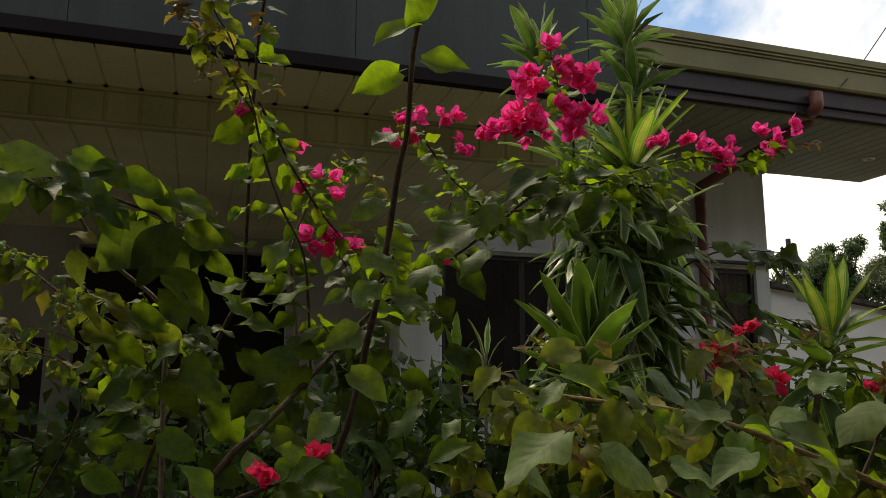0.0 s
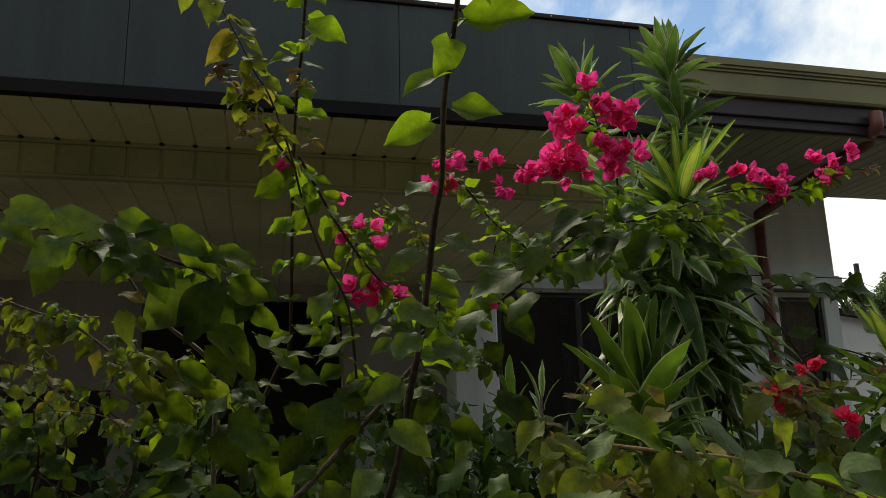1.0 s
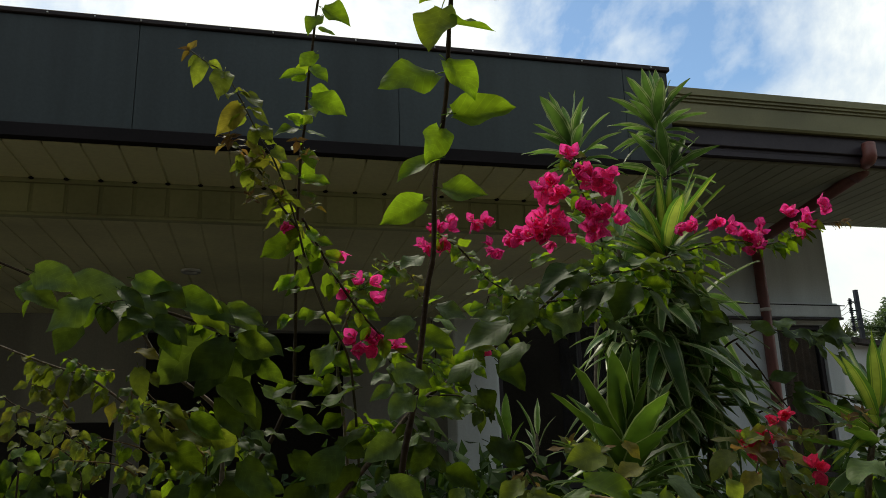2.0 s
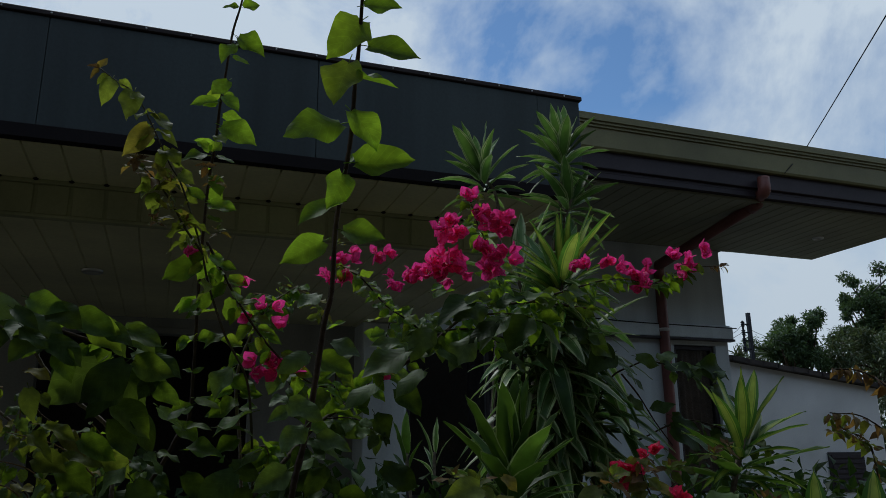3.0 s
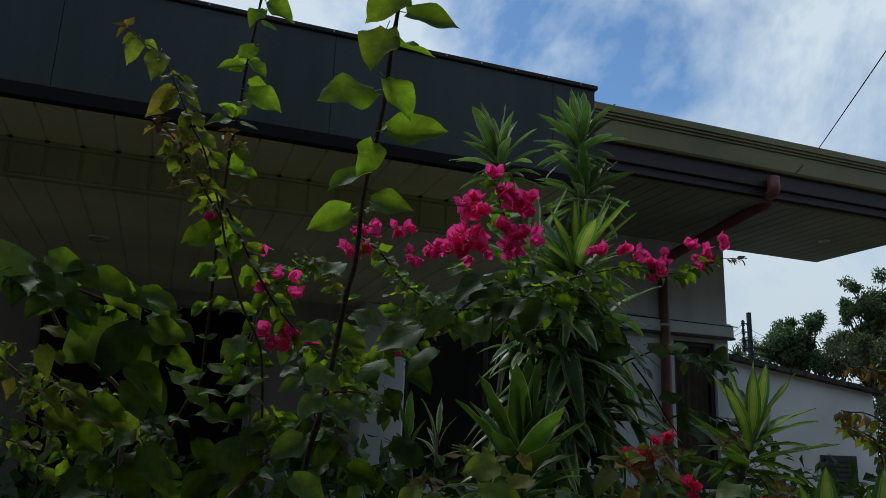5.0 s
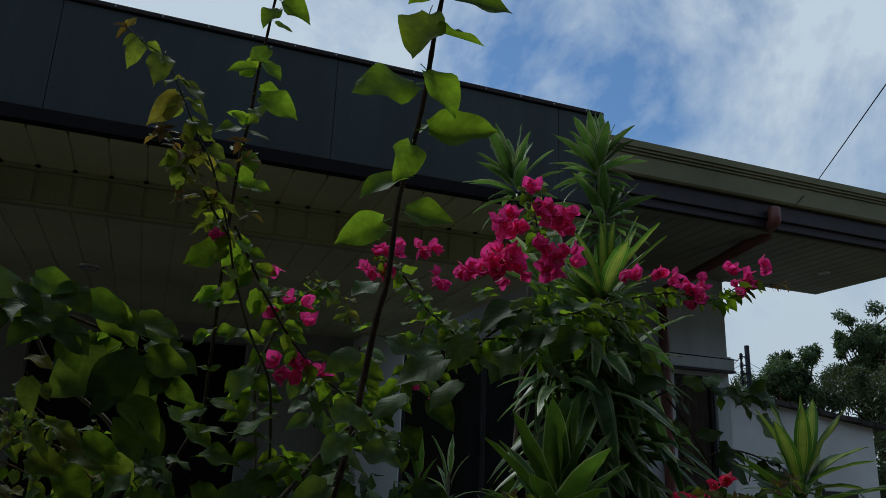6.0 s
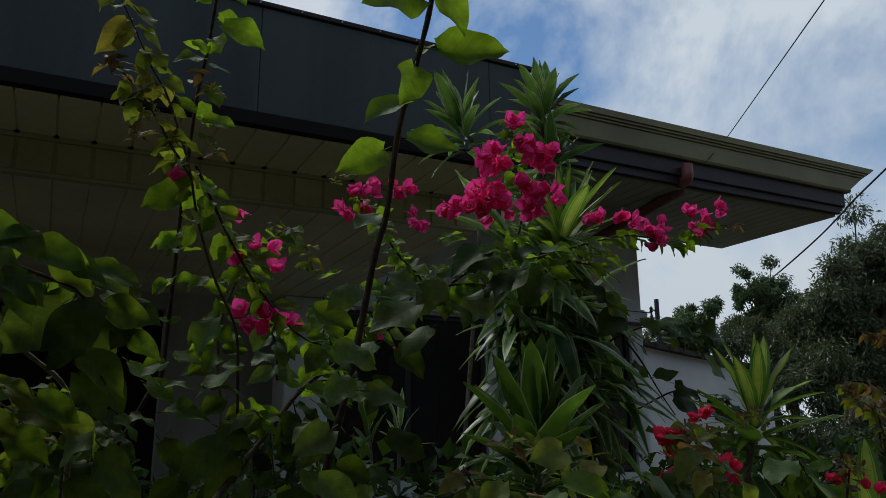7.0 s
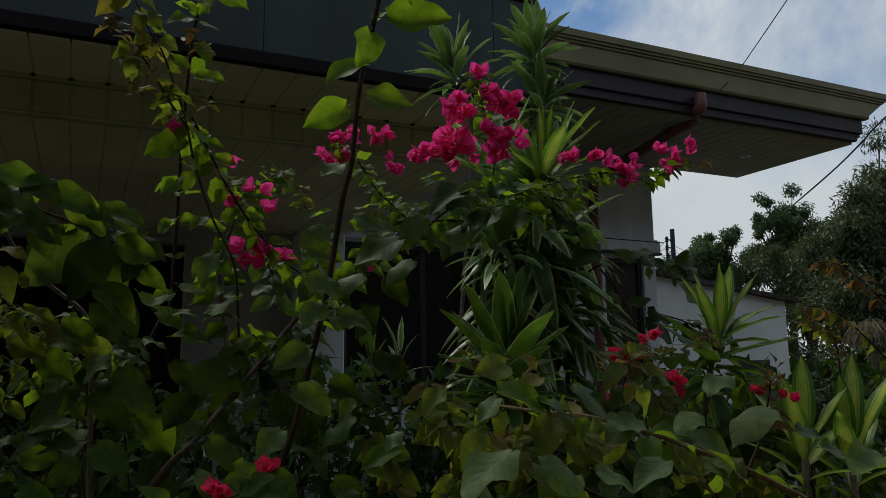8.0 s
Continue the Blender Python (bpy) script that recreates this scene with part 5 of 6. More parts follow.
for k, (p, q) in enumerate([((0.393, 1.62, 1.957), (0.327, 1.5, 2.057)), ((0.477, 1.66, 1.964), (0.455, 1.55, 2.111)), ((0.551, 1.64, 2.017), (0.568, 1.5, 2.152)), ((0.629, 1.58, 2.092), (0.641, 1.45, 2.168)), ((0.696, 1.5, 2.142), (0.789, 1.42, 2.105)), ((0.769, 1.48, 2.177), (0.914, 1.4, 2.139)), ((0.455, 1.62, 1.956), (0.547, 1.5, 1.919)), ((0.29, 1.55, 1.883), (0.313, 1.4, 1.88))]):
    p, q = Vector(p), Vector(q)
    tw, ln = stem(b3, [p, p.lerp(q, 0.5) + Vector((0.01, 0, 0.015)), q], 0.004, 0.002, M_BARK)
    leafy(tw, ln, 15, LEAVES_GREY if k % 3 == 0 else LEAVES, (0.034, 0.056), 0.1, 1.0, 0.3, 0.3, 300 + k, 0.6)
head, line = stem(b3, [(0.782, 1.47, 2.191), (0.76, 1.35, 2.205), (0.693, 1.22, 2.235), (0.634, 1.15, 2.272), (0.591, 1.09, 2.307)], 0.004, 0.002, M_STEM)
leafy(head, line, 46, LEAVES, (0.024, 0.042), 0.0, 1.0, 0.2, 0.5, 28, 0.4)
bloom(head, [(0.587, 1.08, 2.295), (0.648, 1.1, 2.279), (0.632, 1.1, 2.264), (0.55, 1.09, 2.249), (0.539, 1.08, 2.230), (0.568, 1.1, 2.233), (0.658, 1.1, 2.262), (0.538, 1.1, 2.189), (0.562, 1.1, 2.196), (0.517, 1.11, 2.175), (0.528, 1.1, 2.171), (0.499, 1.12, 2.161), (0.548, 1.1, 2.169), (0.652, 1.12, 2.207), (0.679, 1.12, 2.213), (0.645, 1.12, 2.192), (0.616, 1.12, 2.223), (0.612, 1.09, 2.280), (0.572, 1.1, 2.183)], FLOWERS, (0.02, 0.027), 5, 4, 0.011)
left, line = stem(b3, [(0.666, 1.52, 2.105), (0.609, 1.45, 2.139), (0.521, 1.36, 2.161), (0.454, 1.28, 2.191), (0.398, 1.22, 2.201)], 0.004, 0.002, M_BARK)
leafy(left, line, 40, LEAVES, (0.022, 0.038), 0.1, 1.0, 0.2, 0.4, 29, 0.4)
bloom(left, [(0.462, 1.24, 2.234), (0.493, 1.24, 2.229), (0.501, 1.22, 2.179), (0.393, 1.22, 2.21), (0.385, 1.22, 2.175), (0.409, 1.22, 2.18), (0.412, 1.22, 2.217)], FLOWERS, (0.017, 0.023), 6, 3, 0.009)
right, line = stem(b3, [(0.854, 1.45, 2.197), (0.98, 1.4, 2.237), (1.068, 1.38, 2.257), (1.149, 1.35, 2.244), (1.203, 1.32, 2.275), (1.294, 1.3, 2.284)], 0.004, 0.0015, M_STEM)
leafy(right, line, 50, LEAVES, (0.026, 0.042), 0.0, 0.85, 0.25, 0.4, 31, 0.4)
leafy(right, line, 12, LEAVES_COPPER, (0.018, 0.028), 0.93, 1.0, 0.2, 0.5, 32, 0.4)
bloom(right, [(0.997, 1.38, 2.285), (1.047, 1.38, 2.291), (1.069, 1.38, 2.283), (0.955, 1.4, 2.279), (1.091, 1.36, 2.263), (1.129, 1.35, 2.273), (1.106, 1.35, 2.258), (1.112, 1.35, 2.23), (1.174, 1.33, 2.3), (1.204, 1.33, 2.29), (1.226, 1.32, 2.281), (1.205, 1.32, 2.258), (1.255, 1.31, 2.317)], FLOWERS, (0.021, 0.028), 7, 3, 0.010)
bloom(arch, [(0.584, 1.62, 2.056), (0.644, 1.6, 2.007)], FLOWERS, (0.026, 0.03), 8, 1, 0.004)

# the arching branch with broad back-lit leaves
b4 = bush((-0.3, 1.2, 0.25), "bougainvillea with an arching branch of broad back-lit leaves")
arm, line = stem(b4, [(0.05, 1.5, 0.3), (0.06, 1.5, 1.3), (0.049, 1.5, 1.777), (0.047, 1.5, 1.881), (0.029, 1.5, 1.935), (-0.03, 1.46, 1.982), (-0.072, 1.42, 2.026), (-0.098, 1.38, 2.065), (-0.151, 1.36, 2.096), (-0.196, 1.34, 2.112)], 0.008, 0.0035, M_GREYBARK)
arm2, line2 = stem(b4, [(0.044, 1.52, 1.758), (0.049, 1.5, 1.872), (0.057, 1.45, 1.974), (0.054, 1.42, 2.032), (0.034, 1.4, 2.063), (-0.01, 1.39, 2.078), (-0.062, 1.38, 2.093), (-0.112, 1.37, 2.103), (-0.169, 1.36, 2.12), (-0.22, 1.34, 2.12), (-0.263, 1.32, 2.14), (-0.311, 1.28, 2.156)], 0.006, 0.003, M_BARK)
# The mid and dark sets carry this branch's shade in their colour.
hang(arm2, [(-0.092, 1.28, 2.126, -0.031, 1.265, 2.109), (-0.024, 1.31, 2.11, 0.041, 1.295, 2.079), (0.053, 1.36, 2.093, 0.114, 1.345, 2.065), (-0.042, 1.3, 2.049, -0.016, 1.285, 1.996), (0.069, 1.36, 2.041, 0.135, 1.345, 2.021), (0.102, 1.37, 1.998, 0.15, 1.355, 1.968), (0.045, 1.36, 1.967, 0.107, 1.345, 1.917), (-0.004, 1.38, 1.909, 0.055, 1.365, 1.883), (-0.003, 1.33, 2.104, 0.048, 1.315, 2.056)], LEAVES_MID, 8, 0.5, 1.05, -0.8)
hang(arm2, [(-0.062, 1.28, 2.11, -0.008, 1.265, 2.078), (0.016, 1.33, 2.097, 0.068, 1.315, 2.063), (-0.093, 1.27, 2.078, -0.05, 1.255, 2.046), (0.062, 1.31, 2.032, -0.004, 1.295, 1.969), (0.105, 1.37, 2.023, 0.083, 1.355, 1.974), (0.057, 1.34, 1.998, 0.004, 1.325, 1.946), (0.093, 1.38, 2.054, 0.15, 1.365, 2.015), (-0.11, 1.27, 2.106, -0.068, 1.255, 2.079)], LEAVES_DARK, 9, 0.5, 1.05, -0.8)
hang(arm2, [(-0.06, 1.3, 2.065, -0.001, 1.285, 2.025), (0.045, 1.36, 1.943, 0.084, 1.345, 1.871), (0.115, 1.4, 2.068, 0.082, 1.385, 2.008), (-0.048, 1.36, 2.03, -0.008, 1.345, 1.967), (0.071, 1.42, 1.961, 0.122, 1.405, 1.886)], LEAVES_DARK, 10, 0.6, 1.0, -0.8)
hang(arm2, [(-0.238, 1.27, 2.132, -0.168, 1.255, 2.105), (-0.192, 1.3, 2.125, -0.094, 1.285, 2.109), (-0.151, 1.29, 2.095, -0.216, 1.275, 2.046), (-0.107, 1.33, 2.116, -0.038, 1.315, 2.072), (-0.076, 1.33, 2.083, -0.114, 1.315, 2.028), (-0.246, 1.27, 2.1, -0.196, 1.255, 2.078), (0.018, 1.34, 2.033, -0.052, 1.325, 1.964), (0.001, 1.37, 2.104, 0.057, 1.355, 2.054), (0.047, 1.38, 2.101, 0.102, 1.365, 2.059), (0.069, 1.38, 2.059, 0.131, 1.365, 2.02), (0.046, 1.39, 2.033, 0.096, 1.375, 1.973), (-0.175, 1.3, 2.063, -0.197, 1.285, 2.008)], LEAVES_GREY, 31, 0.45, 1.05, -0.8)
low, line = stem(b4, [(0.001, 1.5, 1.816), (-0.031, 1.48, 1.872), (-0.116, 1.46, 1.937), (-0.176, 1.44, 1.982), (-0.231, 1.42, 2.001), (-0.275, 1.4, 2.018), (-0.333, 1.38, 2.042)], 0.005, 0.0025, M_GREYBARK)
hang(low, [(-0.078, 1.3, 1.987, -0.059, 1.285, 1.94), (-0.087, 1.32, 2.014, -0.049, 1.305, 2.006), (-0.056, 1.36, 1.932, -0.005, 1.345, 1.912), (-0.061, 1.32, 1.979, -0.046, 1.305, 1.956), (-0.04, 1.38, 1.919, 0.012, 1.365, 1.898), (-0.08, 1.38, 1.917, -0.035, 1.365, 1.888), (-0.024, 1.4, 1.89, 0.037, 1.385, 1.876), (-0.072, 1.4, 1.879, -0.019, 1.385, 1.855), (0.034, 1.42, 1.884, 0.077, 1.405, 1.847)], LEAVES_YOUNG, 11, 0.9, 1.05, -0.6)
hang(low, [(0.102, 1.4, 1.885, 0.135, 1.385, 1.853), (0.072, 1.38, 1.863, 0.034, 1.365, 1.815), (0.166, 1.42, 1.925, 0.148, 1.405, 1.941), (0.167, 1.42, 1.927, 0.207, 1.405, 1.934), (0.239, 1.42, 2.038, 0.204, 1.405, 1.985), (0.22, 1.42, 1.929, 0.284, 1.405, 1.929), (0.282, 1.42, 1.957, 0.207, 1.405, 1.932), (0.451, 1.5, 2.104, 0.503, 1.485, 2.09), (0.536, 1.48, 2.015, 0.462, 1.465, 1.985), (0.427, 1.46, 2.003, 0.395, 1.445, 1.96), (0.395, 1.4, 1.874, 0.356, 1.385, 1.845), (0.406, 1.42, 1.906, 0.462, 1.405, 1.868), (0.121, 1.42, 1.886, 0.16, 1.405, 1.875)], LEAVES_GREY, 17, 1.3, 1.04, -0.5)
hang(low, [(0.029, 1.3, 1.76, -0.033, 1.285, 1.751), (-0.009, 1.28, 1.75, -0.052, 1.265, 1.734), (0.045, 1.28, 1.732, -0.022, 1.265, 1.724), (-0.043, 1.32, 1.839, -0.067, 1.305, 1.805), (0.303, 1.2, 1.728, 0.362, 1.185, 1.705), (0.344, 1.2, 1.711, 0.38, 1.185, 1.672), (0.425, 1.22, 1.759, 0.37, 1.205, 1.715)], LEAVES_DARK, 27, 1.3, 1.04, -0.5)
hang(low, [(0.167, 1.4, 1.889, 0.232, 1.385, 1.887), (0.164, 1.42, 2.087, 0.141, 1.405, 2.071), (0.22, 1.4, 2.097, 0.184, 1.385, 2.079), (0.179, 1.44, 1.982, 0.225, 1.425, 1.969), (0.163, 1.44, 1.964, 0.131, 1.425, 1.944), (0.258, 1.42, 1.911, 0.217, 1.405, 1.882), (0.21, 1.3, 1.753, 0.172, 1.285, 1.728), (0.282, 1.15, 1.709, 0.228, 1.135, 1.687), (0.404, 1.45, 2.069, 0.476, 1.435, 2.034), (0.381, 1.4, 1.924, 0.458, 1.385, 1.908), (0.345, 1.3, 1.805, 0.371, 1.285, 1.763), (0.495, 1.2, 1.705, 0.427, 1.185, 1.689), (0.43, 1.18, 1.675, 0.477, 1.165, 1.664), (0.433, 1.25, 1.785, 0.405, 1.235, 1.755), (0.235, 1.45, 2.025, 0.276, 1.435, 1.995)], LEAVES, 18, 1.2, 1.04, -0.5)
hang(low, [(0.298, 1.4, 1.891, 0.258, 1.385, 1.865), (0.115, 1.45, 1.967, 0.164, 1.435, 1.928), (0.427, 1.5, 2.131, 0.469, 1.485, 2.149), (0.177, 1.4, 2.141, 0.15, 1.385, 2.12), (0.248, 1.45, 2.068, 0.293, 1.435, 2.048)], LEAVES, 33, 1.2, 1.04, -0.5)
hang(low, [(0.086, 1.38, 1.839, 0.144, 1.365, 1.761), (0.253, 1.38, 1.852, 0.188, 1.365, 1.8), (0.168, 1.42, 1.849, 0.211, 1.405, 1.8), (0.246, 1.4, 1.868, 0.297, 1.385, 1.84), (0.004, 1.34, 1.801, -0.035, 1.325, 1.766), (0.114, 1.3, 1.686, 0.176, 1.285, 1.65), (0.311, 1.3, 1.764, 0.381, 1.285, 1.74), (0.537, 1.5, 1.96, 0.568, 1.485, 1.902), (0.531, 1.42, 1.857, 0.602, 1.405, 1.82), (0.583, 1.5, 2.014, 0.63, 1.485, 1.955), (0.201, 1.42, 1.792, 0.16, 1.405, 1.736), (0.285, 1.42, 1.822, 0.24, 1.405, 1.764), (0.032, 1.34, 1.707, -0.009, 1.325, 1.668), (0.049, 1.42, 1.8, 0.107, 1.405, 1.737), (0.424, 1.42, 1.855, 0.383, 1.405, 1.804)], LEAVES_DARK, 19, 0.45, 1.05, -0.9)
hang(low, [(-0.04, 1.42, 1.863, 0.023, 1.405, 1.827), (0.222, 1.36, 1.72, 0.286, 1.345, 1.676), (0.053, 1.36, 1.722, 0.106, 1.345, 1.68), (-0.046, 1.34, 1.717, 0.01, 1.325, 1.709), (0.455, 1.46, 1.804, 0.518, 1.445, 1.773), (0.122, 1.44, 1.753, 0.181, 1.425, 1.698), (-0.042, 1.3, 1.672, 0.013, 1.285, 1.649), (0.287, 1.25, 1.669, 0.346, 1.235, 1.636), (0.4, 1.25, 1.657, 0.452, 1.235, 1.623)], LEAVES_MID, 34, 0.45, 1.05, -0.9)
leafy(low, line, 24, LEAVES_YOUNG, (0.02, 0.048), 0.05, 0.8, 0.6, 0.5, 36, 0.1)
leafy(arm2, line2, 14, LEAVES_MID, (0.045, 0.068), 0.3, 1.0, 0.35, 0.3, 133, -0.35)
leafy(arm2, line2, 7, LEAVES_DARK, (0.045, 0.06), 0.2, 0.9, 0.5, 0.3, 134, 0.1)
leafy(arm, line, 8, LEAVES_YOUNG, (0.02, 0.032), 0.45, 0.85, 0.3, 0.3, 35, 0.2)

# small curled young growth below the arching branch
for k, (a, b, c) in enumerate([
    ((0.046, 1.47, 1.886), (-0.022, 1.44, 1.926), (-0.082, 1.39, 1.935)),
    ((0.019, 1.47, 1.847), (-0.039, 1.44, 1.897), (-0.116, 1.39, 1.921)),
    ((-0.036, 1.47, 1.81), (-0.082, 1.44, 1.86), (-0.147, 1.39, 1.881)),
    ((-0.071, 1.47, 1.793), (-0.116, 1.44, 1.834), (-0.186, 1.39, 1.846)),
    ((-0.146, 1.47, 1.815), (-0.192, 1.44, 1.892), (-0.235, 1.39, 1.92)),
    ((0.097, 1.47, 1.854), (0.047, 1.44, 1.895), (0.009, 1.39, 1.938)),
    ((-0.116, 1.47, 1.89), (-0.107, 1.44, 1.947), (-0.097, 1.39, 1.992)),
    ((-0.211, 1.47, 1.931), (-0.234, 1.44, 1.959), (-0.257, 1.39, 1.97)),
    ((-0.144, 1.47, 1.999), (-0.175, 1.44, 1.997), (-0.203, 1.39, 2.013)),
    ((0.36, 1.55, 2.182), (0.319, 1.52, 2.199), (0.273, 1.47, 2.193)),
    ((0.433, 1.55, 2.159), (0.403, 1.52, 2.202), (0.324, 1.47, 2.218)),
]):
    tw, ln = stem(b4, [a, b, c], 0.003, 0.0012, M_TWIG)
    leafy(tw, ln, 15, (LEAVES_GREY, LEAVES_YOUNG, LEAVES)[k % 3], (0.016, 0.034), 0.0, 1.0, 0.45, 0.4, 700 + k, 0.1)

# the near branch low down with reddish young leaves
b5 = bush((0.7, 0.95, 0.25), "bougainvillea with near low branches, coppery young leaves and red flowers")
near, line = stem(b5, [(1.065, 0.85, 1.6), (0.875, 0.82, 1.679), (0.782, 0.82, 1.714), (0.708, 0.84, 1.744), (0.64, 0.88, 1.766), (0.581, 0.92, 1.774), (0.539, 1.0, 1.783)], 0.0075, 0.003, M_TWIG)
leafy(near, line, 16, LEAVES, (0.04, 0.06), 0.0, 1.0, 0.3, 0.3, 37, 0.15)
hang(near, [(0.385, 0.8, 1.813, 0.352, 0.785, 1.785), (0.404, 0.82, 1.797, 0.432, 0.805, 1.783), (0.396, 0.74, 1.77, 0.372, 0.725, 1.74), (0.375, 0.76, 1.769, 0.363, 0.745, 1.752), (0.433, 0.78, 1.761, 0.463, 0.765, 1.734), (0.523, 0.9, 1.836, 0.466, 0.885, 1.826), (0.573, 0.9, 1.819, 0.532, 0.885, 1.812), (0.591, 0.85, 1.813, 0.594, 0.835, 1.792), (0.507, 0.78, 1.78, 0.482, 0.765, 1.731), (0.544, 0.8, 1.751, 0.556, 0.785, 1.716), (0.437, 0.82, 1.76, 0.452, 0.805, 1.746), (0.548, 0.68, 1.812, 0.555, 0.665, 1.784), (0.67, 0.85, 1.834, 0.629, 0.835, 1.813), (0.576, 0.95, 1.848, 0.594, 0.935, 1.83), (0.735, 0.9, 1.806, 0.699, 0.885, 1.785)], LEAVES_YOUNG, 21, 1.0, 1.02, -0.6)
hang(near, [(0.462, 0.82, 1.809, 0.534, 0.805, 1.783), (0.637, 0.7, 1.752, 0.724, 0.685, 1.722), (0.668, 0.8, 1.749, 0.728, 0.785, 1.734), (0.511, 0.82, 1.797, 0.529, 0.805, 1.782)], LEAVES, 22, 1.5, 1.04, -0.5)
hang(near, [(0.475, 0.84, 1.797, 0.435, 0.825, 1.777), (0.521, 0.82, 1.795, 0.569, 0.805, 1.78), (0.554, 0.8, 1.808, 0.616, 0.785, 1.777), (0.615, 0.76, 1.773, 0.553, 0.745, 1.753), (0.571, 0.76, 1.773, 0.623, 0.745, 1.753), (0.851, 0.78, 1.773, 0.758, 0.765, 1.743), (0.815, 0.95, 1.814, 0.848, 0.935, 1.785), (1.01, 1.0, 1.812, 0.937, 0.985, 1.779), (0.954, 0.7, 1.716, 0.864, 0.685, 1.7), (0.564, 0.66, 1.738, 0.507, 0.645, 1.724), (0.919, 0.8, 1.739, 0.977, 0.785, 1.728), (0.765, 0.7, 1.714, 0.803, 0.685, 1.697), (0.904, 0.75, 1.723, 0.958, 0.735, 1.711), (0.794, 0.85, 1.765, 0.74, 0.835, 1.746), (0.441, 0.7, 1.74, 0.504, 0.685, 1.714)], LEAVES_GREY, 23, 1.5, 0.95, -0.5)
hang(near, [(0.648, 0.68, 1.726, 0.669, 0.665, 1.7), (0.523, 0.72, 1.725, 0.565, 0.705, 1.704), (0.363, 0.7, 1.732, 0.391, 0.685, 1.708), (0.394, 0.95, 1.755, 0.37, 0.935, 1.736), (0.389, 0.66, 1.76, 0.327, 0.645, 1.721)], LEAVES_GREY, 38, 1.5, 1.04, -0.5)
leafy(near, line, 14, LEAVES_YOUNG, (0.03, 0.05), 0.1, 1.0, 0.3, 0.3, 38, 0.3)
tip, line = stem(b5, [(0.714, 0.95, 1.643), (0.593, 1.0, 1.711), (0.507, 1.02, 1.754), (0.473, 1.04, 1.816)], 0.005, 0.002, M_BARK)
leafy(tip, line, 34, LEAVES_YOUNG, (0.036, 0.052), 0.1, 1.0, 0.3, 0.4, 39, 0.3, LEAVES_COPPER, 0.9)
red, line = stem(b5, [(1.1, 1.14, 1.592), (1.0, 1.13, 1.722), (0.925, 1.12, 1.82), (0.9, 1.1, 1.875)], 0.004, 0.002, M_BARK)
leafy(red, line, 36, LEAVES_YOUNG, (0.03, 0.046), 0.2, 1.0, 0.3, 0.4, 40, 0.3, LEAVES_COPPER, 0.75)
bloom(red, [(0.894, 1.128, 1.852), (0.882, 1.13, 1.84), (0.906, 1.125, 1.858), (0.903, 1.078, 1.876), (0.951, 1.069, 1.806), (0.905, 1.168, 1.781)], FLOWERS_RED, (0.02, 0.027), 9, 3, 0.008)
brown, line = stem(b5, [(0.87, 0.9, 1.6), (0.925, 0.88, 1.702), (0.951, 0.88, 1.754), (0.958, 0.87, 1.808)], 0.005, 0.002, M_BARK)
leafy(brown, line, 12, LEAVES_COPPER, (0.026, 0.036), 0.55, 1.0, 0.2, 0.4, 46, 0.3)
bloom(brown, [(0.945, 0.892, 1.784), (0.96, 0.846, 1.782)], FLOWERS_RED, (0.014, 0.018), 11, 2, 0.005)
star(tip, [((0.53, 1.02, 1.849), 0.032), ((0.568, 1.02, 1.838), 0.036), ((0.581, 0.98, 1.807), 0.03), ((0.72, 0.9, 1.847), 0.042), ((0.704, 0.92, 1.828), 0.03), ((1.138, 1.2, 1.875), 0.03), ((1.022, 1.15, 1.855), 0.026), ((0.998, 1.15, 1.852), 0.034)], LEAVES_COPPER + LEAVES_YOUNG, 802)
star(near, [((0.454, 0.82, 1.738), 0.042), ((0.498, 0.84, 1.749), 0.036), ((0.541, 0.84, 1.761), 0.034), ((0.593, 0.8, 1.744), 0.032), ((0.677, 0.76, 1.708), 0.034), ((0.722, 0.78, 1.699), 0.03)], LEAVES_YOUNG + LEAVES_COPPER[:3], 803)
star(brown, [((0.952, 0.87, 1.813), 0.034), ((0.966, 0.86, 1.809), 0.026)], LEAVES_COPPER, 806)
star(red, [ ((1.458, 1.2, 1.917), 0.028), ((1.517, 1.2, 1.9), 0.03), ((1.172, 1.2, 1.891), 0.03)], LEAVES_COPPER, 804)
tw2, line = stem(b5, [(1.609, 1.25, 1.793), (1.596, 1.25, 1.889), (1.527, 1.25, 1.923), (1.495, 1.25, 1.952)], 0.004, 0.002, M_BARK)
leafy(tw2, line, 30, LEAVES_COPPER, (0.02, 0.032), 0.1, 1.0, 0.3, 0.4, 41, 0.3, LEAVES_YOUNG, 0.0)
tw4, line = stem(b5, [(1.712, 1.1, 1.853), (1.544, 1.1, 1.972), (1.446, 1.1, 2.027), (1.363, 1.1, 2.033)], 0.004, 0.002, M_BARK)
leafy(tw4, line, 34, LEAVES_COPPER, (0.018, 0.03), 0.1, 1.0, 0.3, 0.4, 44, 0.3)
leafy(tw4, line, 12, LEAVES_COPPER, (0.02, 0.03), 0.3, 1.0, 0.4, 0.4, 45, 0.1)
tw3, line = stem(b5, [(1.814, 1.2, 1.75), (1.567, 1.2, 1.931), (1.444, 1.2, 1.954)], 0.004, 0.002, M_BARK)
leafy(tw3, line, 24, LEAVES_YOUNG, (0.026, 0.04), 0.0, 1.0, 0.3, 0.4, 42, 0.3, LEAVES_COPPER, 0.4)
low2, line = stem(b5, [(0.061, 0.9, 1.637), (0.138, 0.95, 1.672), (0.21, 0.98, 1.693), (0.237, 1.0, 1.709)], 0.005, 0.003, M_BARK)
leafy(low2, line, 26, LEAVES_MID, (0.045, 0.06), 0.0, 1.0, 0.2, 0.4, 43, 0.3)
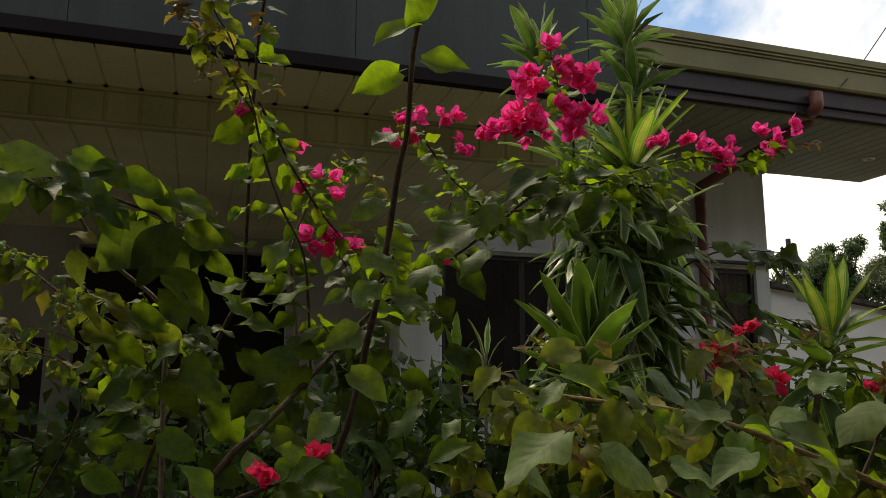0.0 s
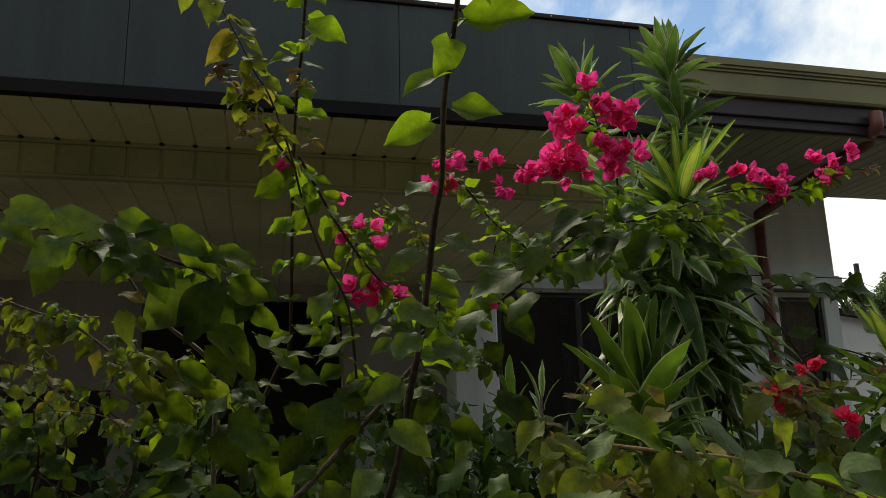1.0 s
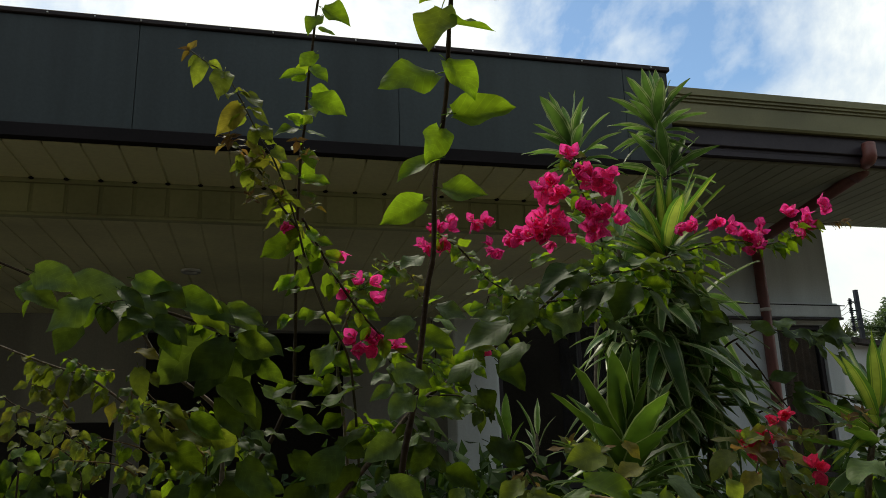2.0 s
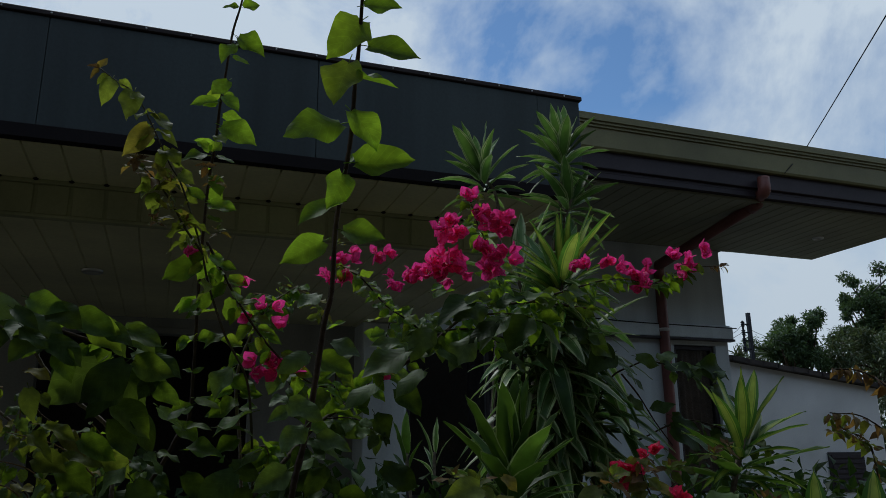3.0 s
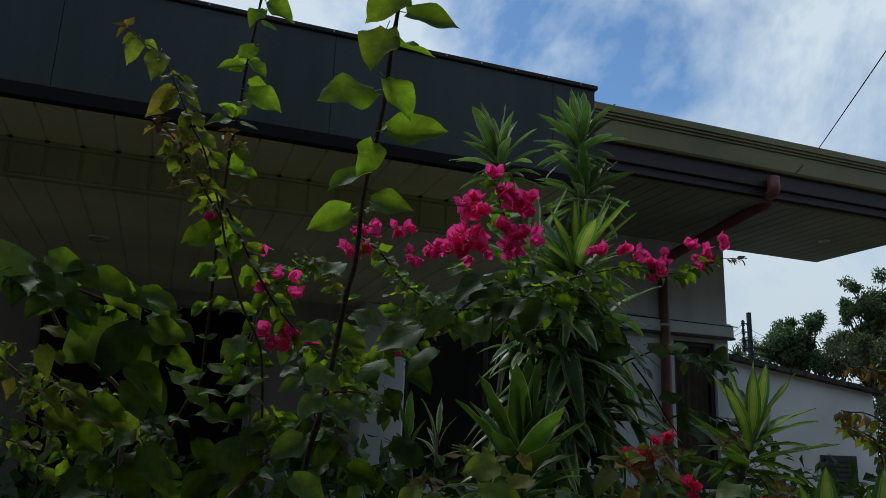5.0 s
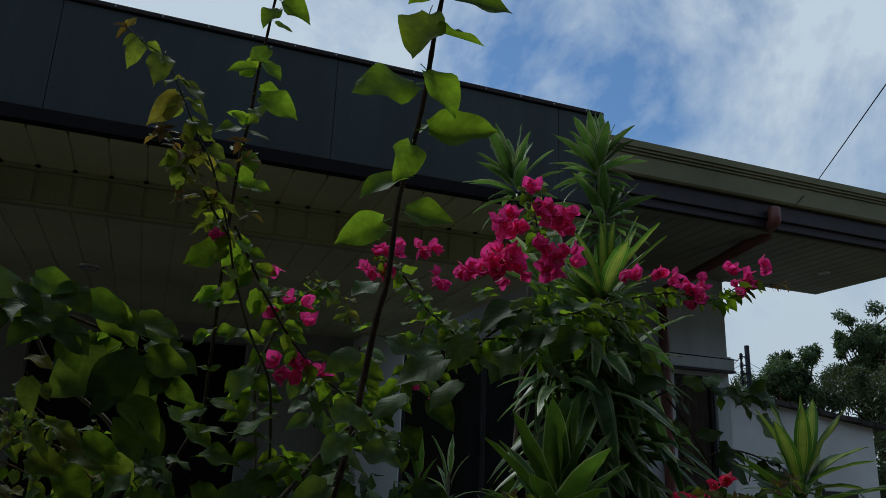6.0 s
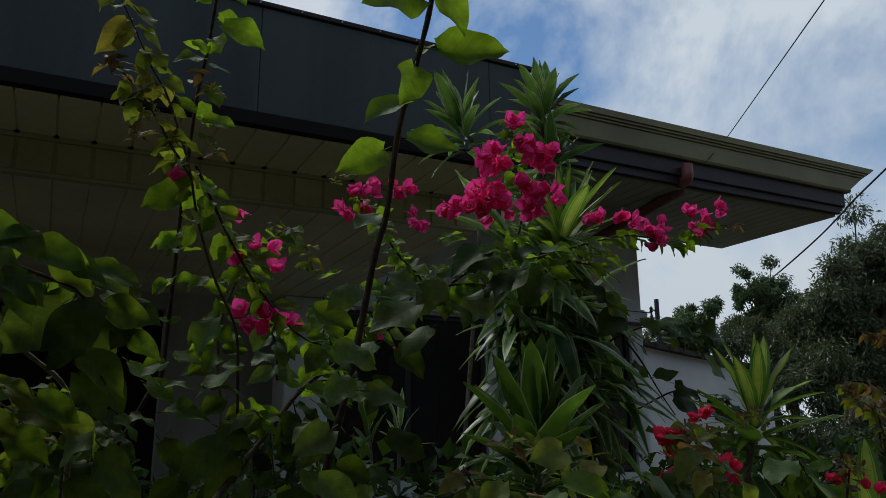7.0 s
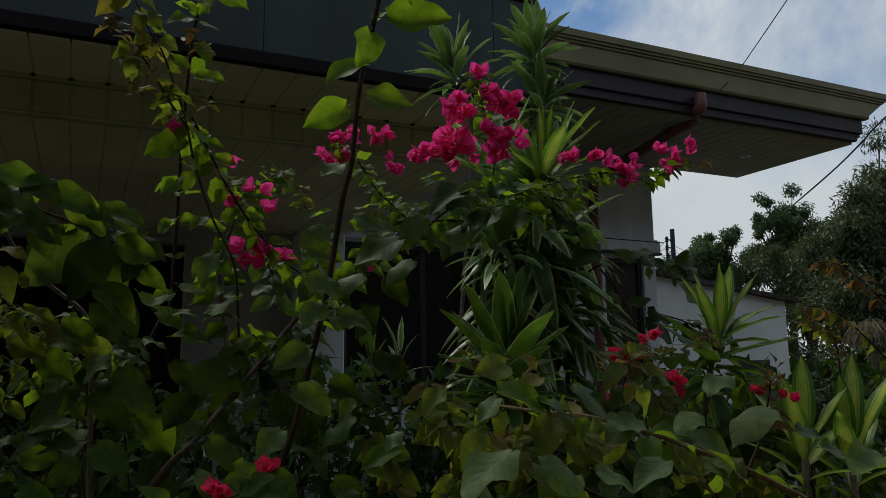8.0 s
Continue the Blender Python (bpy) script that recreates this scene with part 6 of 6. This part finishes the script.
bloom(low2, [(0.177, 0.97, 1.696), (0.232, 1.0, 1.706)], FLOWERS_RED, (0.022, 0.028), 10, 2, 0.008)


# the leafy arm that reaches out past the downpipe
b11 = bush((1.2, 1.75, 0.25), "bougainvillea branch of grey-green heart-shaped leaves before the shed")
veil, line = stem(b11, [(1.15, 1.75, 0.3), (1.1, 1.72, 1.5), (1.163, 1.66, 1.988), (1.229, 1.58, 2.09), (1.3, 1.52, 2.083), (1.397, 1.5, 2.064)], 0.006, 0.002, M_BARK)
hang(veil, [(1.451, 1.58, 2.037, 1.505, 1.56, 1.987), (1.34, 1.52, 2.077, 1.356, 1.49, 2.023), (1.35, 1.5, 2.067, 1.443, 1.5, 2.084), (1.27, 1.54, 2.097, 1.328, 1.54, 2.12)], LEAVES_GREY, 14, 0.9, 1.1)
leafy(veil, line, 12, LEAVES_GREY, (0.036, 0.05), 0.74, 1.0, 0.3, 0.3, 141, 0.2)
twig2, line = stem(b11, [(1.236, 1.6, 1.906), (1.365, 1.58, 1.954), (1.468, 1.55, 1.926), (1.525, 1.5, 1.886)], 0.004, 0.002, M_BARK)
leafy(twig2, line, 14, LEAVES_DARK, (0.045, 0.065), 0.35, 1.0, 0.3, 0.3, 142, 0.2)
sprig, line = stem(b11, [(1.149, 1.52, 2.059), (1.185, 1.51, 2.009), (1.219, 1.5, 1.947), (1.263, 1.5, 1.892)], 0.004, 0.002, M_BARK)
hang(sprig, [(1.21, 1.5, 1.974, 1.271, 1.485, 1.991), (1.267, 1.5, 1.96, 1.333, 1.485, 1.933), (1.259, 1.5, 1.933, 1.344, 1.485, 1.888), (1.326, 1.45, 1.888, 1.415, 1.435, 1.895), (1.179, 1.5, 2.099, 1.237, 1.485, 2.082), (1.153, 1.5, 2.057, 1.191, 1.485, 2.017), (1.064, 1.45, 2.119, 1.076, 1.435, 2.065), (1.085, 1.45, 2.096, 1.013, 1.435, 2.052), (1.362, 1.5, 2.08, 1.453, 1.485, 2.062), (1.257, 1.5, 2.081, 1.338, 1.485, 2.064)], LEAVES_DARK, 28, 0.8, 1.05)
hang(sprig, [(1.395, 1.5, 2.026, 1.466, 1.485, 1.99), (1.152, 1.5, 2.007, 1.183, 1.485, 1.972)], LEAVES_GREY, 29, 0.8, 1.05)

# the thick lower growth
def thicket(top, count, xr, yr, zr, meshes, size, leaves, seed):
    rng = random.Random(seed)
    for i in range(count):
        x, y, z = rng.uniform(*xr), rng.uniform(*yr), rng.uniform(*zr)
        foot = Vector((x + rng.uniform(-0.3, 0.3), y + rng.uniform(-0.1, 0.25), 0.3))
        head = Vector((x, y, z))
        br, ln = stem(top, [foot, foot.lerp(head, 0.5) + Vector((rng.uniform(-0.1, 0.1), 0.06, 0)), head - Vector((rng.uniform(-0.15, 0.15), -0.05, 0.16)), head], 0.0055, 0.002, M_BARK)
        leafy(br, ln, leaves, meshes, size, 0.72, 1.0, 0.42, 0.3, seed * 100 + i, 0.5)


b6 = bush((-0.7, 1.5, 0.25), "dense leafy bougainvillea bush with mid-green leaves")
thicket(b6, 8, (-0.6, -0.1), (1.5, 1.8), (1.84, 1.98), LEAVES_YOUNG, (0.03, 0.05), 11, 61)
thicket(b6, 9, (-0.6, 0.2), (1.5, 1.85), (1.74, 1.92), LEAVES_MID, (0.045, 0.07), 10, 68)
# Shade below the canopy comes from the darkened leaf set here.
b7 = bush((0.0, 1.5, 0.25), "dense leafy bougainvillea bush with green leaves darkened for shade")
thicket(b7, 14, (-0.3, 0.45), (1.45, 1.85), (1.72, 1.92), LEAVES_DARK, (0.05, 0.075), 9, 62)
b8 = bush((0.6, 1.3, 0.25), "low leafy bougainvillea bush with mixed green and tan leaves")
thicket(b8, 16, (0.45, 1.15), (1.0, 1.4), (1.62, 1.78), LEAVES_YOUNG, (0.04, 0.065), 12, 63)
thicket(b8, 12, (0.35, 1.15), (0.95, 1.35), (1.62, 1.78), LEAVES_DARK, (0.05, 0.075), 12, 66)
b9 = bush((1.2, 1.2, 0.25), "low leafy bougainvillea bush with green leaves darkened for shade")
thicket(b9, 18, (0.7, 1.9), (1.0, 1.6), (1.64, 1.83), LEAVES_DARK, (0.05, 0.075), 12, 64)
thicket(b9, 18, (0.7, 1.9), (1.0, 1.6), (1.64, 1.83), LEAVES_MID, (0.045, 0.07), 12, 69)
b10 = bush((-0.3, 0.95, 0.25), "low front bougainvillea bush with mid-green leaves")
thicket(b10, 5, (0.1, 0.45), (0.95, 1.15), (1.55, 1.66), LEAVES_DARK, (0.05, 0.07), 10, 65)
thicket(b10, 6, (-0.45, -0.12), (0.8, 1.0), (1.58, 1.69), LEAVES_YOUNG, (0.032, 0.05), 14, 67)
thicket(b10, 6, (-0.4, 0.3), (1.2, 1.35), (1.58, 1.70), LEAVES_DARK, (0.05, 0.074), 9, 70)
# Filler foliage added behind the bushes to make their gaps dark.
hedge_spots = []
hr = random.Random(9)
for i in range(170):
    hx = hr.uniform(-1.6, 2.6)
    peak = 1.66 + 0.04 * min(1, max(0, hx))
    hedge_spots.append(((hx, hr.uniform(1.75, 2.6), peak - 1.3 * hr.random() ** 1.4), hr.uniform(0.14, 0.26), 90))
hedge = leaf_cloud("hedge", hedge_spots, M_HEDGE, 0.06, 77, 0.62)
tagged(hedge, "dense dark filler foliage behind the bushes, shade put into its green", "hedge", kind="stuff")
